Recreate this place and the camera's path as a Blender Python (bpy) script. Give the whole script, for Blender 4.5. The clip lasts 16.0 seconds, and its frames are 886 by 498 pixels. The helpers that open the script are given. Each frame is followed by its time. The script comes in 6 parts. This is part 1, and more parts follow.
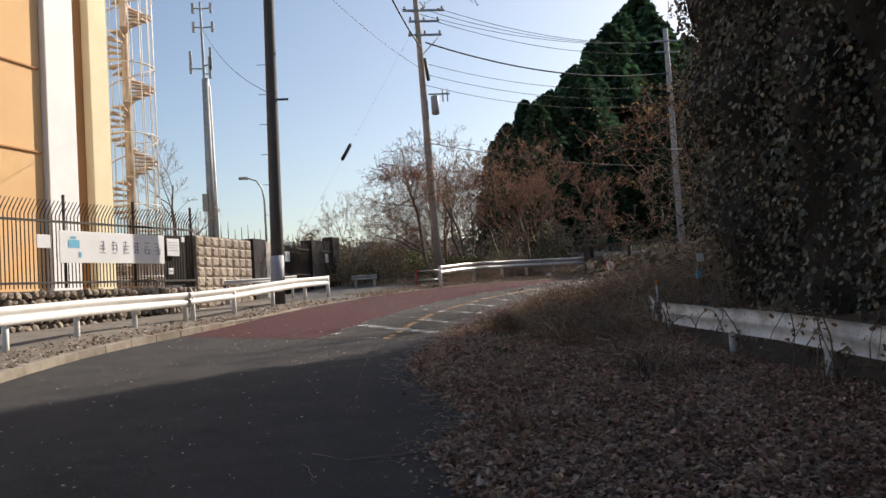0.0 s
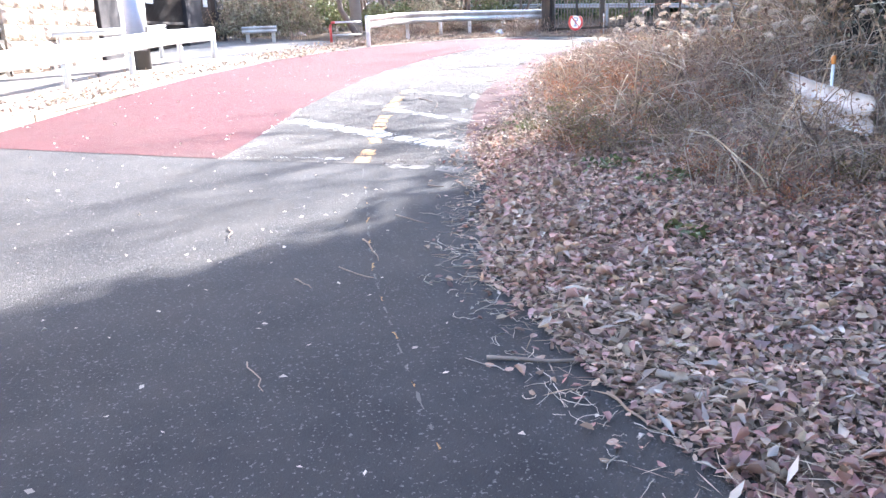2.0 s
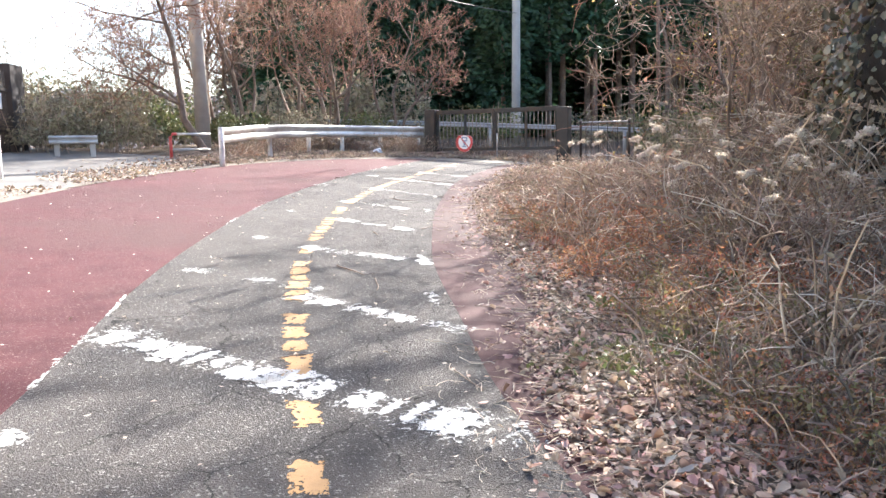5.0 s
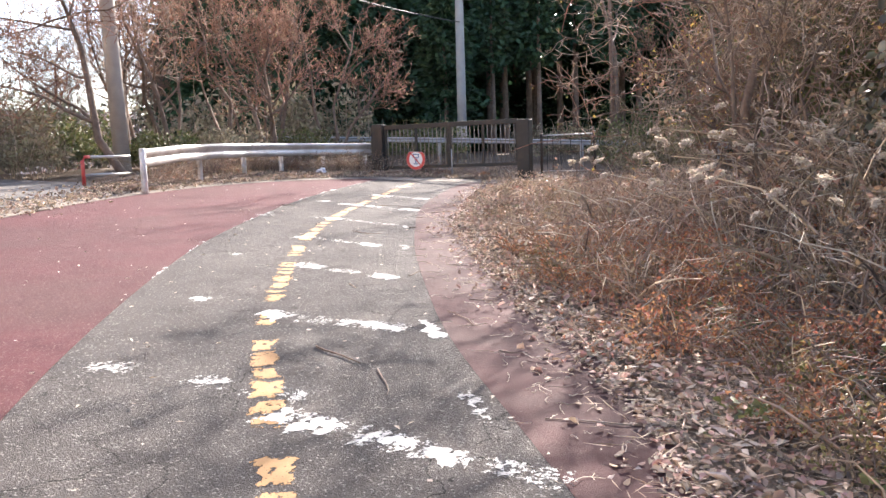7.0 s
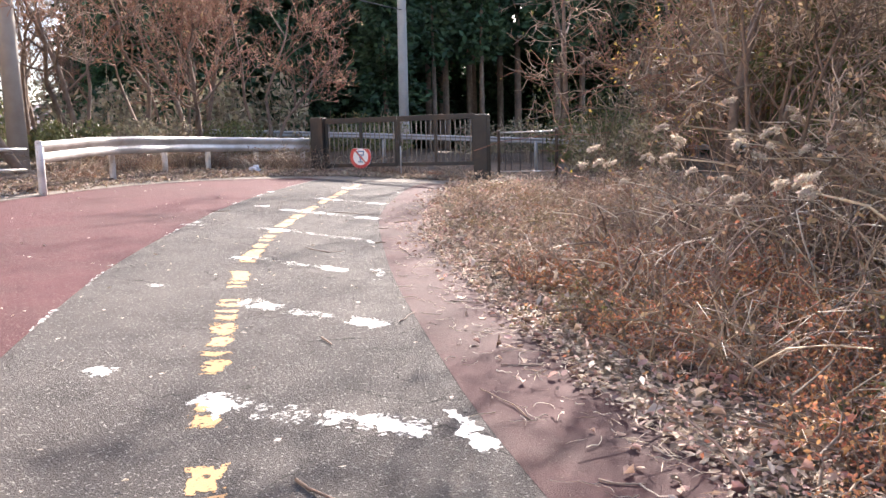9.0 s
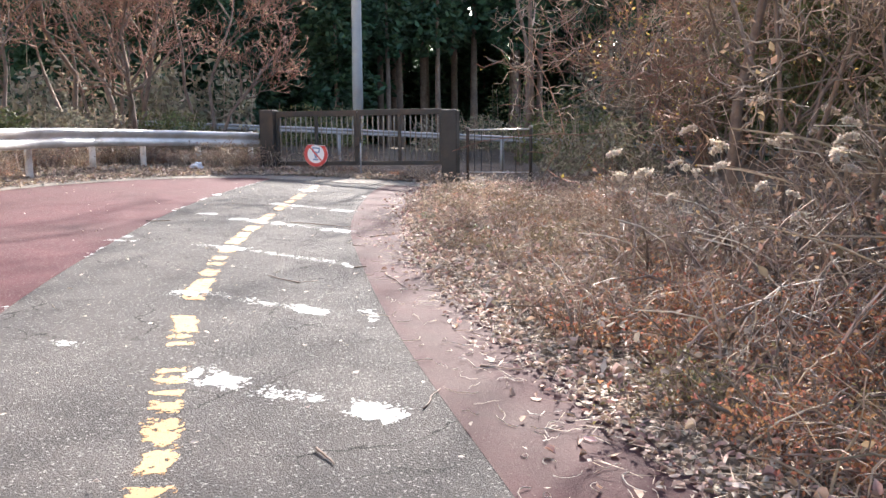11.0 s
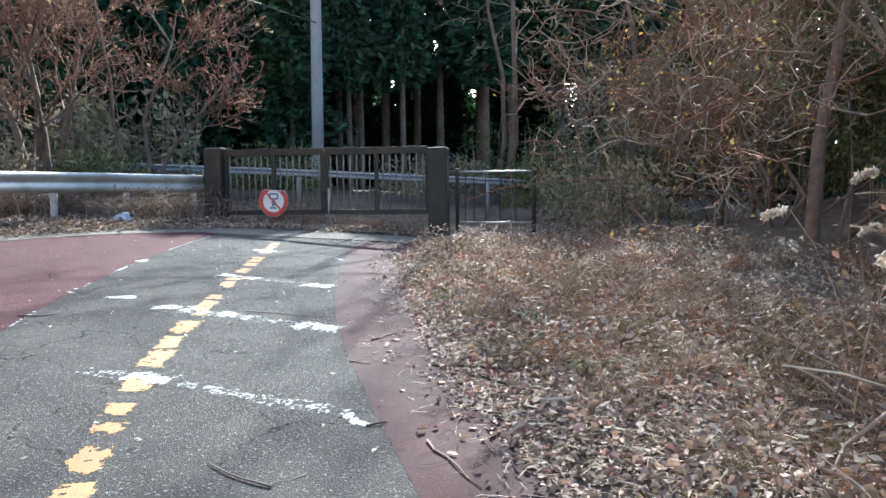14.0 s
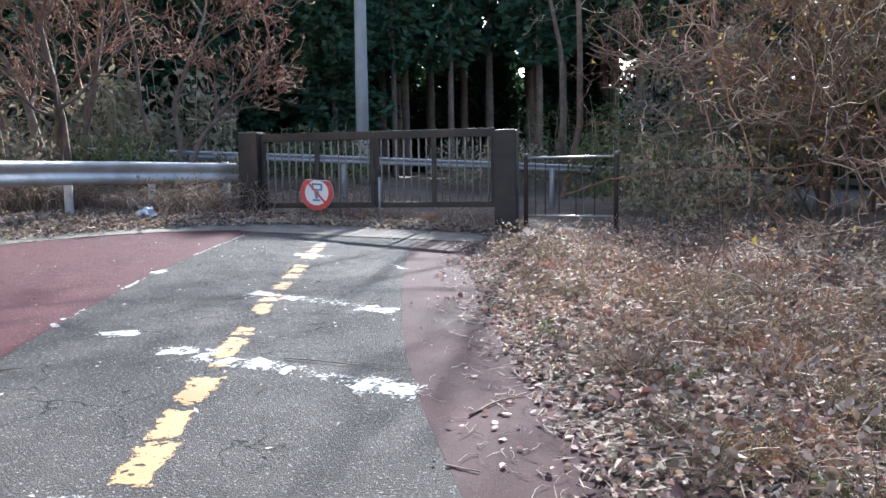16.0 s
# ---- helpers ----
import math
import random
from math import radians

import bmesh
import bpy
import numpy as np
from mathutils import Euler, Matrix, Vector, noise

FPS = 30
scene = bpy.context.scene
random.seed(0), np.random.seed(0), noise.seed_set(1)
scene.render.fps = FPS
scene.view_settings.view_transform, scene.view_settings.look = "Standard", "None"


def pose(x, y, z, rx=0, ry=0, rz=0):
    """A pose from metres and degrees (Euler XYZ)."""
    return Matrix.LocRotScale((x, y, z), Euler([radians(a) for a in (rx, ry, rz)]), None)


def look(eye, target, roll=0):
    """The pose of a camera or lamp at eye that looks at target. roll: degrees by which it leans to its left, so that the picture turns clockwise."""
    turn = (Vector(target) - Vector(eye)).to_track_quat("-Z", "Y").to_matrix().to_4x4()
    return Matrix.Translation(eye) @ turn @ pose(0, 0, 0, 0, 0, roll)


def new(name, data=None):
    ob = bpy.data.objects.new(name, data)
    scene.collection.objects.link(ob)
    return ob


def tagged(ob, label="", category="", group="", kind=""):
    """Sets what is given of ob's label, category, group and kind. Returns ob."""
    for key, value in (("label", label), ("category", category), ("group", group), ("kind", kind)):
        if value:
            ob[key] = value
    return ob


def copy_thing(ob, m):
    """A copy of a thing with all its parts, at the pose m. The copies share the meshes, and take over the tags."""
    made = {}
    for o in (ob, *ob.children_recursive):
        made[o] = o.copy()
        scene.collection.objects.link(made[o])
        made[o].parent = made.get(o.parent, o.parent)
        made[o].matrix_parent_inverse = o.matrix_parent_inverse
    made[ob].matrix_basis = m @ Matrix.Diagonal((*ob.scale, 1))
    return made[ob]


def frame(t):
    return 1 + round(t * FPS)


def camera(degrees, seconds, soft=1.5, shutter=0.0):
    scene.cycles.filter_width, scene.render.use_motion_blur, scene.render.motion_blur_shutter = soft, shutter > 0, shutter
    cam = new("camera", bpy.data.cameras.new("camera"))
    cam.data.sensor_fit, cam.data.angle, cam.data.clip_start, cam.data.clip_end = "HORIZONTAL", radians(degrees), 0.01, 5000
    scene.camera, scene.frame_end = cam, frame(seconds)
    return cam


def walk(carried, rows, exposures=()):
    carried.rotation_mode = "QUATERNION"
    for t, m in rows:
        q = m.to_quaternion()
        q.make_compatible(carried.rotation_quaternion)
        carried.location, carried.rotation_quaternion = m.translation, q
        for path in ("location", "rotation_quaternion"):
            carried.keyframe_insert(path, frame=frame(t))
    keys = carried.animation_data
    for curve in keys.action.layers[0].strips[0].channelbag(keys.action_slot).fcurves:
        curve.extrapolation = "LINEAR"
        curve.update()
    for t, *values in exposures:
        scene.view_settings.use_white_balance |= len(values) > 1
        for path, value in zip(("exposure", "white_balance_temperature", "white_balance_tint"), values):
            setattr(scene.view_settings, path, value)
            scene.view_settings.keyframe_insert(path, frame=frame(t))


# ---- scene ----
cam = camera(59.4, 16.0)
PATH = [
    (0, (-1.208, 0.113, 1.358), (-0.957, 2.094, 1.471), -3.8),
    (0.5, (-1.525, 1.501, 1.402), (-1.100, 3.453, 1.506), -4.0),
    (1, (-1.677, 2.865, 1.470), (-1.383, 4.841, 1.378), -2.5),
    (1.5, (-1.702, 4.272, 1.547), (-1.143, 6.160, 1.196), -2.0),
    (2, (-1.638, 5.681, 1.619), (-1.139, 7.546, 1.098), -2.6),
    (2.5, (-1.523, 7.083, 1.675), (-0.766, 8.907, 1.359), -3.0),
    (2.65, (-1.475, 7.503, 1.697), (-0.701, 9.321, 1.383), -2.4),
    (2.8, (-1.434, 7.766, 1.698), (-0.643, 9.577, 1.386), -1.8),
    (3, (-1.399, 7.989, 1.699), (-0.586, 9.791, 1.389), -1.0),
    (3.5, (-1.350, 8.394, 1.701), (-0.529, 10.192, 1.395), -1.0),
    (4, (-1.326, 8.761, 1.728), (-0.486, 10.552, 1.437), -0.5),
    (4.5, (-1.259, 9.162, 1.748), (-0.387, 10.940, 1.470), -0.9),
    (5, (-1.240, 9.588, 1.765), (-0.331, 11.351, 1.509), -0.9),
    (5.2, (-1.207, 9.721, 1.772), (-0.276, 11.473, 1.523), -1.1),
    (7.5, (-0.784, 11.636, 1.870), (0.318, 13.290, 1.645), -1.7),
    (8, (-0.650, 12.022, 1.884), (0.500, 13.641, 1.644), -1.2),
    (8.5, (-0.525, 12.406, 1.894), (0.661, 13.999, 1.657), -1.4),
    (10.8, (0.049, 13.879, 1.945), (1.365, 15.363, 1.684), -0.3),
    (11, (0.108, 14.018, 1.973), (1.436, 15.492, 1.719), -0.5),
    (11.5, (0.290, 14.377, 1.980), (1.651, 15.825, 1.750), -0.3),
    (12, (0.474, 14.751, 2.003), (1.845, 16.195, 1.813), -0.8),
    (12.5, (0.684, 15.122, 2.024), (2.072, 16.555, 1.881), -0.7),
    (13, (0.911, 15.464, 2.061), (2.312, 16.884, 1.925), -0.9),
    (13.5, (1.132, 15.853, 2.070), (2.536, 17.270, 1.936), -0.9),
    (14, (1.364, 16.178, 2.071), (2.790, 17.571, 1.916), -0.6),
    (14.5, (1.572, 16.514, 2.069), (2.989, 17.914, 1.889), -1.0),
    (15, (1.788, 16.819, 2.086), (3.198, 18.225, 1.895), -0.4),
    (15.5, (2.009, 17.151, 2.109), (3.391, 18.583, 1.910), -0.9),
    (16, (2.177, 17.479, 2.140), (3.529, 18.940, 1.945), -0.9),
]
walk(cam, [(t, look(eye, target, roll)) for t, eye, target, roll in PATH],
     exposures=[(0, 0.3, 6800, 11), (0.6, 0.3, 6800, 11), (1.0, 0.8, 6700, 15), (1.5, 2.35, 5500, 15), (2.0, 3.15, 5750, 13), (2.5, 2.7, 6450, 16), (3.5, 2.7, 6750, 18),
                (5.0, 2.42, 6250, 10), (8.0, 2.08, 6600, 17), (11.0, 2.1, 6250, 12), (11.5, 2.2, 6100, 9), (12.5, 1.92, 5600, 2), (14.0, 1.62, 5500, 1), (16.0, 1.65, 5500, 7)])


# ---- world and sun ----
SUN_EL, SUN_AZ = radians(30), math.atan2(0.83, 0.56)      # azimuth from +y towards +x
world = bpy.data.worlds.new("sky")
scene.world = world
world.use_nodes = True
wn = world.node_tree.nodes
wn.clear()
sky = wn.new("ShaderNodeTexSky")
sky.sky_type, sky.sun_disc, sky.sun_elevation, sky.sun_rotation = "NISHITA", False, SUN_EL, SUN_AZ
sky.air_density, sky.dust_density, sky.ozone_density = 1.0, 1.6, 1.2
bg = wn.new("ShaderNodeBackground")
bg.inputs["Strength"].default_value = 0.13
out = wn.new("ShaderNodeOutputWorld")
world.node_tree.links.new(sky.outputs[0], bg.inputs[0])
world.node_tree.links.new(bg.outputs[0], out.inputs[0])
sun = new("sun", bpy.data.lights.new("sun", "SUN"))
sun.data.energy, sun.data.angle, sun.data.color = 5.0, radians(0.53), (1.0, 0.93, 0.84)
to_sun = Vector((math.sin(SUN_AZ) * math.cos(SUN_EL), math.cos(SUN_AZ) * math.cos(SUN_EL), math.sin(SUN_EL)))
sun.matrix_world = look(to_sun * 60, (0, 0, 0))


# ---- materials ----
def surf(name, c1, c2, scale=4.0, c3=None, scale3=0.5, amount3=0.5, rough=0.8, bump=0.25, bscale=60.0, dist=0.01, metal=0.0,
         vary="", spread=0.3, hue=0.03, thin=0.0, spots=None, spot_scale=120.0, spot_at=0.68, cracks=0.0):
    """Two noise scales of colour over world position, an optional fleck colour, relief, and a shift by object or island."""
    m = bpy.data.materials.new(name)
    m.use_nodes = True
    n, l = m.node_tree.nodes, m.node_tree.links
    bsdf = n["Principled BSDF"]
    pos = n.new("ShaderNodeNewGeometry")

    def noise_at(sc, detail=6.0):
        t = n.new("ShaderNodeTexNoise")
        t.inputs["Scale"].default_value, t.inputs["Detail"].default_value, t.inputs["Roughness"].default_value = sc, detail, 0.62
        l.new(pos.outputs["Position"], t.inputs["Vector"])
        return t.outputs["Fac"]

    def mix(fac, a, b):
        x = n.new("ShaderNodeMix")
        x.data_type = "RGBA"
        for sock, val in ((x.inputs["Factor"], fac), (x.inputs["A"], a), (x.inputs["B"], b)):
            if isinstance(val, bpy.types.NodeSocket):
                l.new(val, sock)
            else:
                sock.default_value = val if isinstance(val, float) else (*val, 1)
        return x.outputs["Result"]

    def ramp(fac, lo, hi):
        r = n.new("ShaderNodeMapRange")
        r.inputs["From Min"].default_value, r.inputs["From Max"].default_value = lo, hi
        l.new(fac, r.inputs["Value"])
        return r.outputs["Result"]

    col = mix(ramp(noise_at(scale), 0.35, 0.65), c1, c2)
    if c3:
        r = n.new("ShaderNodeMath")
        r.operation = "MULTIPLY"
        r.inputs[1].default_value = amount3
        l.new(ramp(noise_at(scale3, 8.0), 0.45, 0.68), r.inputs[0])
        col = mix(r.outputs[0], col, c3)
    if spots:
        col = mix(ramp(noise_at(spot_scale, 2.0), spot_at, spot_at + 0.05), col, spots)
    if cracks:
        shift = n.new("ShaderNodeTexNoise")
        shift.inputs["Scale"].default_value, shift.inputs["Detail"].default_value = 3.0, 6.0
        l.new(pos.outputs["Position"], shift.inputs["Vector"])
        bent = n.new("ShaderNodeVectorMath")
        bent.operation = "MULTIPLY_ADD"
        bent.inputs[1].default_value = (0.5, 0.5, 0.5)
        l.new(shift.outputs["Color"], bent.inputs[0])
        l.new(pos.outputs["Position"], bent.inputs[2])
        cell = n.new("ShaderNodeTexVoronoi")
        cell.feature = "DISTANCE_TO_EDGE"
        cell.inputs["Scale"].default_value = cracks
        l.new(bent.outputs[0], cell.inputs["Vector"])
        edge = n.new("ShaderNodeMapRange")
        edge.inputs["From Min"].default_value, edge.inputs["From Max"].default_value = 0.009, 0.002
        l.new(cell.outputs["Distance"], edge.inputs["Value"])
        some = n.new("ShaderNodeMath")
        some.operation = "MULTIPLY"
        l.new(edge.outputs[0], some.inputs[0])
        l.new(ramp(noise_at(0.9, 2.0), 0.42, 0.56), some.inputs[1])
        col = mix(some.outputs[0], col, tuple(c * 0.3 for c in c1))
    if vary:
        rnd = pos.outputs["Random Per Island"] if vary == "island" else n.new("ShaderNodeObjectInfo").outputs["Random"]
        h = n.new("ShaderNodeHueSaturation")
        l.new(col, h.inputs["Color"])
        v = n.new("ShaderNodeMapRange")
        v.inputs["To Min"].default_value, v.inputs["To Max"].default_value = 1 - spread, 1 + spread
        l.new(rnd, v.inputs["Value"])
        l.new(v.outputs[0], h.inputs["Value"])
        w = n.new("ShaderNodeMath")
        w.operation = "MULTIPLY"
        w.inputs[1].default_value = 7.31
        l.new(rnd, w.inputs[0])
        fr = n.new("ShaderNodeMath")
        fr.operation = "FRACT"
        l.new(w.outputs[0], fr.inputs[0])
        hv = n.new("ShaderNodeMapRange")
        hv.inputs["To Min"].default_value, hv.inputs["To Max"].default_value = 0.5 - hue, 0.5 + hue
        l.new(fr.outputs[0], hv.inputs["Value"])
        l.new(hv.outputs[0], h.inputs["Hue"])
        col = h.outputs["Color"]
    l.new(col, bsdf.inputs["Base Color"])
    bsdf.inputs["Roughness"].default_value, bsdf.inputs["Metallic"].default_value = rough, metal
    if bump:
        b = n.new("ShaderNodeBump")
        b.inputs["Strength"].default_value, b.inputs["Distance"].default_value = bump, dist
        l.new(noise_at(bscale, 4.0), b.inputs["Height"])
        l.new(b.outputs["Normal"], bsdf.inputs["Normal"])
    if thin:
        tr = n.new("ShaderNodeBsdfTranslucent")
        l.new(col, tr.inputs["Color"])
        ms = n.new("ShaderNodeMixShader")
        ms.inputs[0].default_value = thin
        l.new(bsdf.outputs[0], ms.inputs[1])
        l.new(tr.outputs[0], ms.inputs[2])
        l.new(ms.outputs[0], n["Material Output"].inputs["Surface"])
    return m


def worn_paint(name, colour, scale=9.0, cover=0.5):
    """Road paint worn through to the asphalt in patches and cracks."""
    m = surf(name, colour, tuple(c * 0.86 for c in colour), 30, rough=0.7, bump=0.3, bscale=220, dist=0.004)
    n, l = m.node_tree.nodes, m.node_tree.links
    bsdf = n["Principled BSDF"]
    src = bsdf.inputs["Base Color"].links[0].from_socket
    pos = n.new("ShaderNodeNewGeometry")
    rim = n.new("ShaderNodeAttribute")
    rim.attribute_name = "rim"
    facs = []
    for sc, lo, hi in ((scale, cover, cover + 0.04), (scale * 0.3, cover + 0.06, cover + 0.1), (scale * 4, cover + 0.06, cover + 0.12)):
        t = n.new("ShaderNodeTexNoise")
        t.inputs["Scale"].default_value, t.inputs["Detail"].default_value = sc, 8.0
        l.new(pos.outputs["Position"], t.inputs["Vector"])
        more = n.new("ShaderNodeMath")
        more.operation = "MULTIPLY_ADD"
        more.inputs[1].default_value = 0.17
        l.new(rim.outputs["Fac"], more.inputs[0])
        l.new(t.outputs["Fac"], more.inputs[2])
        r = n.new("ShaderNodeMapRange")
        r.inputs["From Min"].default_value, r.inputs["From Max"].default_value = lo, hi
        l.new(more.outputs[0], r.inputs["Value"])
        facs.append(r.outputs[0])
    top = facs[0]
    for other in facs[1:]:
        mx = n.new("ShaderNodeMath")
        mx.operation = "MAXIMUM"
        l.new(top, mx.inputs[0])
        l.new(other, mx.inputs[1])
        top = mx.outputs[0]
    gap = n.new("ShaderNodeBsdfTransparent")
    ms = n.new("ShaderNodeMixShader")
    l.new(top, ms.inputs[0])
    l.new(bsdf.outputs[0], ms.inputs[1])
    l.new(gap.outputs[0], ms.inputs[2])
    l.new(ms.outputs[0], n["Material Output"].inputs["Surface"])
    return m


M = dict(
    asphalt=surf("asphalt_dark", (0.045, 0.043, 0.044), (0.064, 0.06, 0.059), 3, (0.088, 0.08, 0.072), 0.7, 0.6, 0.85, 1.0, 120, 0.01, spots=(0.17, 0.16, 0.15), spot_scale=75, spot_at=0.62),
    lane=surf("asphalt_grey", (0.076, 0.068, 0.063), (0.112, 0.1, 0.092), 3, (0.064, 0.06, 0.057), 0.8, 0.6, 0.88, 1.0, 110, 0.018, spots=(0.26, 0.245, 0.225), spot_scale=80, spot_at=0.6, cracks=1.5),
    red=surf("red_paving", (0.07, 0.022, 0.025), (0.095, 0.032, 0.035), 4, (0.07, 0.036, 0.033), 0.6, 0.7, 0.85, 0.9, 190, 0.006, spots=(0.19, 0.115, 0.108), spot_scale=85, spot_at=0.61),
    red_worn=surf("red_paving_worn", (0.056, 0.024, 0.025), (0.08, 0.036, 0.036), 4, (0.062, 0.042, 0.038), 1.1, 0.7, 0.88, 0.6, 150, 0.006, spots=(0.19, 0.145, 0.12), spot_scale=120, spot_at=0.66),
    apron=surf("gravel_apron", (0.17, 0.145, 0.118), (0.25, 0.215, 0.175), 5, (0.12, 0.1, 0.08), 0.9, 0.7, 0.92, 0.7, 120, 0.01, spots=(0.33, 0.29, 0.24), spot_scale=70, spot_at=0.64),
    yard=surf("yard_asphalt", (0.1, 0.095, 0.09), (0.145, 0.138, 0.128), 2, (0.2, 0.17, 0.14), 0.8, 0.6, 0.9, 0.5, 120, 0.008, spots=(0.26, 0.24, 0.21), spot_scale=70, spot_at=0.63),
    white_line=worn_paint("white_road_paint", (0.56, 0.55, 0.52), 22, 0.6),
    white_faint=worn_paint("faint_white_road_paint", (0.42, 0.41, 0.385), 30, 0.5),
    speckle=worn_paint("flaked_white_road_paint", (0.5, 0.49, 0.46), 48, 0.45),
    dust=worn_paint("sandy_dust", (0.115, 0.1, 0.085), 8, 0.54),
    yellow=worn_paint("yellow_road_paint", (0.435, 0.245, 0.092), 24, 0.61),
    soil=surf("woodland_soil", (0.085, 0.06, 0.042), (0.15, 0.105, 0.072), 6, (0.19, 0.145, 0.10), 1.2, 0.6, 0.95, 0.9, 45, 0.03, spots=(0.26, 0.17, 0.11), spot_scale=40, spot_at=0.6),
    concrete=surf("kerb_concrete", (0.24, 0.2, 0.16), (0.34, 0.295, 0.24), 5, (0.14, 0.105, 0.078), 1.5, 0.75, 0.9, 0.5, 90, 0.006, vary="object", spread=0.12, hue=0.01),
    pole=surf("pole_concrete", (0.33, 0.33, 0.33), (0.4, 0.4, 0.39), 3, (0.27, 0.265, 0.25), 0.8, 0.5, 0.8, 0.2, 80, 0.003),
    pole_dark=surf("dark_pole_concrete", (0.075, 0.065, 0.06), (0.10, 0.09, 0.08), 3, (0.06, 0.055, 0.05), 0.9, 0.5, 0.75, 0.2, 80, 0.003),
    pole_brown=surf("brown_pole_concrete", (0.34, 0.295, 0.255), (0.41, 0.365, 0.32), 3, (0.22, 0.18, 0.15), 0.9, 0.5, 0.8, 0.2, 80, 0.003),
    wrap=surf("grey_pole_wrap", (0.36, 0.36, 0.4), (0.42, 0.42, 0.46), 6, rough=0.6, bump=0.15, bscale=90),
    rail_white=surf("white_painted_steel", (0.72, 0.71, 0.68), (0.8, 0.79, 0.77), 3, (0.5, 0.44, 0.36), 1.7, 0.45, 0.5, 0.15, 60, 0.003, spots=(0.3, 0.2, 0.13), spot_scale=60, spot_at=0.72),
    rail_dirty=surf("stained_white_steel", (0.64, 0.62, 0.6), (0.76, 0.74, 0.72), 5, (0.25, 0.2, 0.15), 3, 0.8, 0.6, 0.3, 60, 0.004, spots=(0.2, 0.14, 0.09), spot_scale=40, spot_at=0.64),
    galv=surf("weathered_galvanised_steel", (0.46, 0.44, 0.41), (0.62, 0.6, 0.57), 2.5, (0.22, 0.17, 0.13), 1.6, 0.6, 0.42, 0.2, 60, 0.003, metal=0.45),
    iron=surf("dark_painted_iron", (0.022, 0.018, 0.016), (0.04, 0.032, 0.028), 6, (0.09, 0.05, 0.03), 2, 0.5, 0.6, 0.2, 80, 0.003),
    gate=surf("dark_brown_gate_steel", (0.016, 0.015, 0.014), (0.028, 0.025, 0.022), 5, (0.10, 0.06, 0.035), 2, 0.5, 0.6, 0.25, 80, 0.003),
    bar=surf("faded_gate_bar", (0.2, 0.175, 0.145), (0.28, 0.25, 0.21), 9, (0.12, 0.08, 0.05), 3, 0.5, 0.6, 0.2, 80, 0.003),
    stone=surf("field_stone", (0.24, 0.195, 0.15), (0.36, 0.30, 0.23), 7, (0.14, 0.11, 0.085), 2.4, 0.6, 0.9, 0.6, 60, 0.012, vary="object", spread=0.35, hue=0.015),
    mortar=surf("dark_mortar", (0.07, 0.06, 0.05), (0.11, 0.095, 0.08), 9, rough=0.95, bump=0.6, bscale=50),
    block=surf("rough_cut_block", (0.36, 0.29, 0.23), (0.46, 0.385, 0.31), 5, (0.25, 0.19, 0.15), 1.6, 0.6, 0.9, 0.7, 40, 0.015, vary="object", spread=0.15, hue=0.012),
    dark_wall=surf("dark_stained_concrete", (0.032, 0.028, 0.028), (0.055, 0.046, 0.044), 4, (0.05, 0.045, 0.045), 1.2, 0.6, 0.9, 0.4, 50, 0.008),
    pale_wall=surf("pale_concrete", (0.5, 0.46, 0.4), (0.6, 0.56, 0.5), 4, (0.36, 0.31, 0.26), 1.5, 0.5, 0.9, 0.3, 50, 0.006),
    facade=surf("orange_render", (0.7, 0.43, 0.2), (0.76, 0.48, 0.24), 1.2, (0.6, 0.33, 0.15), 0.3, 0.4, 0.85, 0.15, 40, 0.005),
    facade_brown=surf("shade_brown_render", (0.42, 0.2, 0.075), (0.47, 0.235, 0.09), 1.2, (0.38, 0.18, 0.07), 0.4, 0.4, 0.85, 0.15, 40, 0.005),
    facade_cream=surf("cream_render", (0.78, 0.66, 0.42), (0.82, 0.71, 0.48), 1.2, (0.7, 0.58, 0.36), 0.4, 0.4, 0.85, 0.15, 40, 0.005),
    facade_white=surf("white_render", (0.8, 0.78, 0.75), (0.84, 0.82, 0.8), 1.0, (0.72, 0.69, 0.65), 0.4, 0.4, 0.8, 0.1, 40, 0.004),
    stair=surf("rusty_painted_stair", (0.56, 0.45, 0.37), (0.66, 0.55, 0.46), 3, (0.36, 0.2, 0.11), 1, 0.5, 0.7, 0.2, 40, 0.004),
    banner=surf("white_sign_panel", (0.8, 0.8, 0.8), (0.84, 0.84, 0.84), 2, (0.72, 0.71, 0.69), 1.5, 0.4, 0.5, 0.05, 30),
    ink=surf("faded_grey_lettering", (0.27, 0.25, 0.3), (0.36, 0.33, 0.38), 9, rough=0.6, bump=0),
    blue=surf("faded_blue_print", (0.12, 0.42, 0.62), (0.16, 0.5, 0.68), 9, rough=0.6, bump=0),
    red_sign=surf("faded_red_sign_film", (0.52, 0.05, 0.045), (0.6, 0.08, 0.07), 7, (0.65, 0.2, 0.17), 6, 0.5, 0.45, 0.05, 60),
    blue_sign=surf("faded_blue_sign_film", (0.10, 0.2, 0.34), (0.16, 0.27, 0.42), 9, rough=0.5, bump=0.05),
    orange_cap=surf("orange_reflector_plastic", (0.6, 0.2, 0.03), (0.66, 0.25, 0.05), 9, rough=0.35, bump=0.02),
    black=surf("black_plastic", (0.012, 0.012, 0.013), (0.02, 0.02, 0.02), 9, rough=0.5, bump=0.1),
    wire=surf("cable_sheath", (0.03, 0.03, 0.035), (0.045, 0.045, 0.05), 9, rough=0.6, bump=0),
    grey_metal=surf("grey_painted_metal", (0.3, 0.31, 0.32), (0.38, 0.39, 0.4), 5, (0.22, 0.2, 0.18), 2, 0.4, 0.5, 0.1, 60, 0.003, metal=0.3),
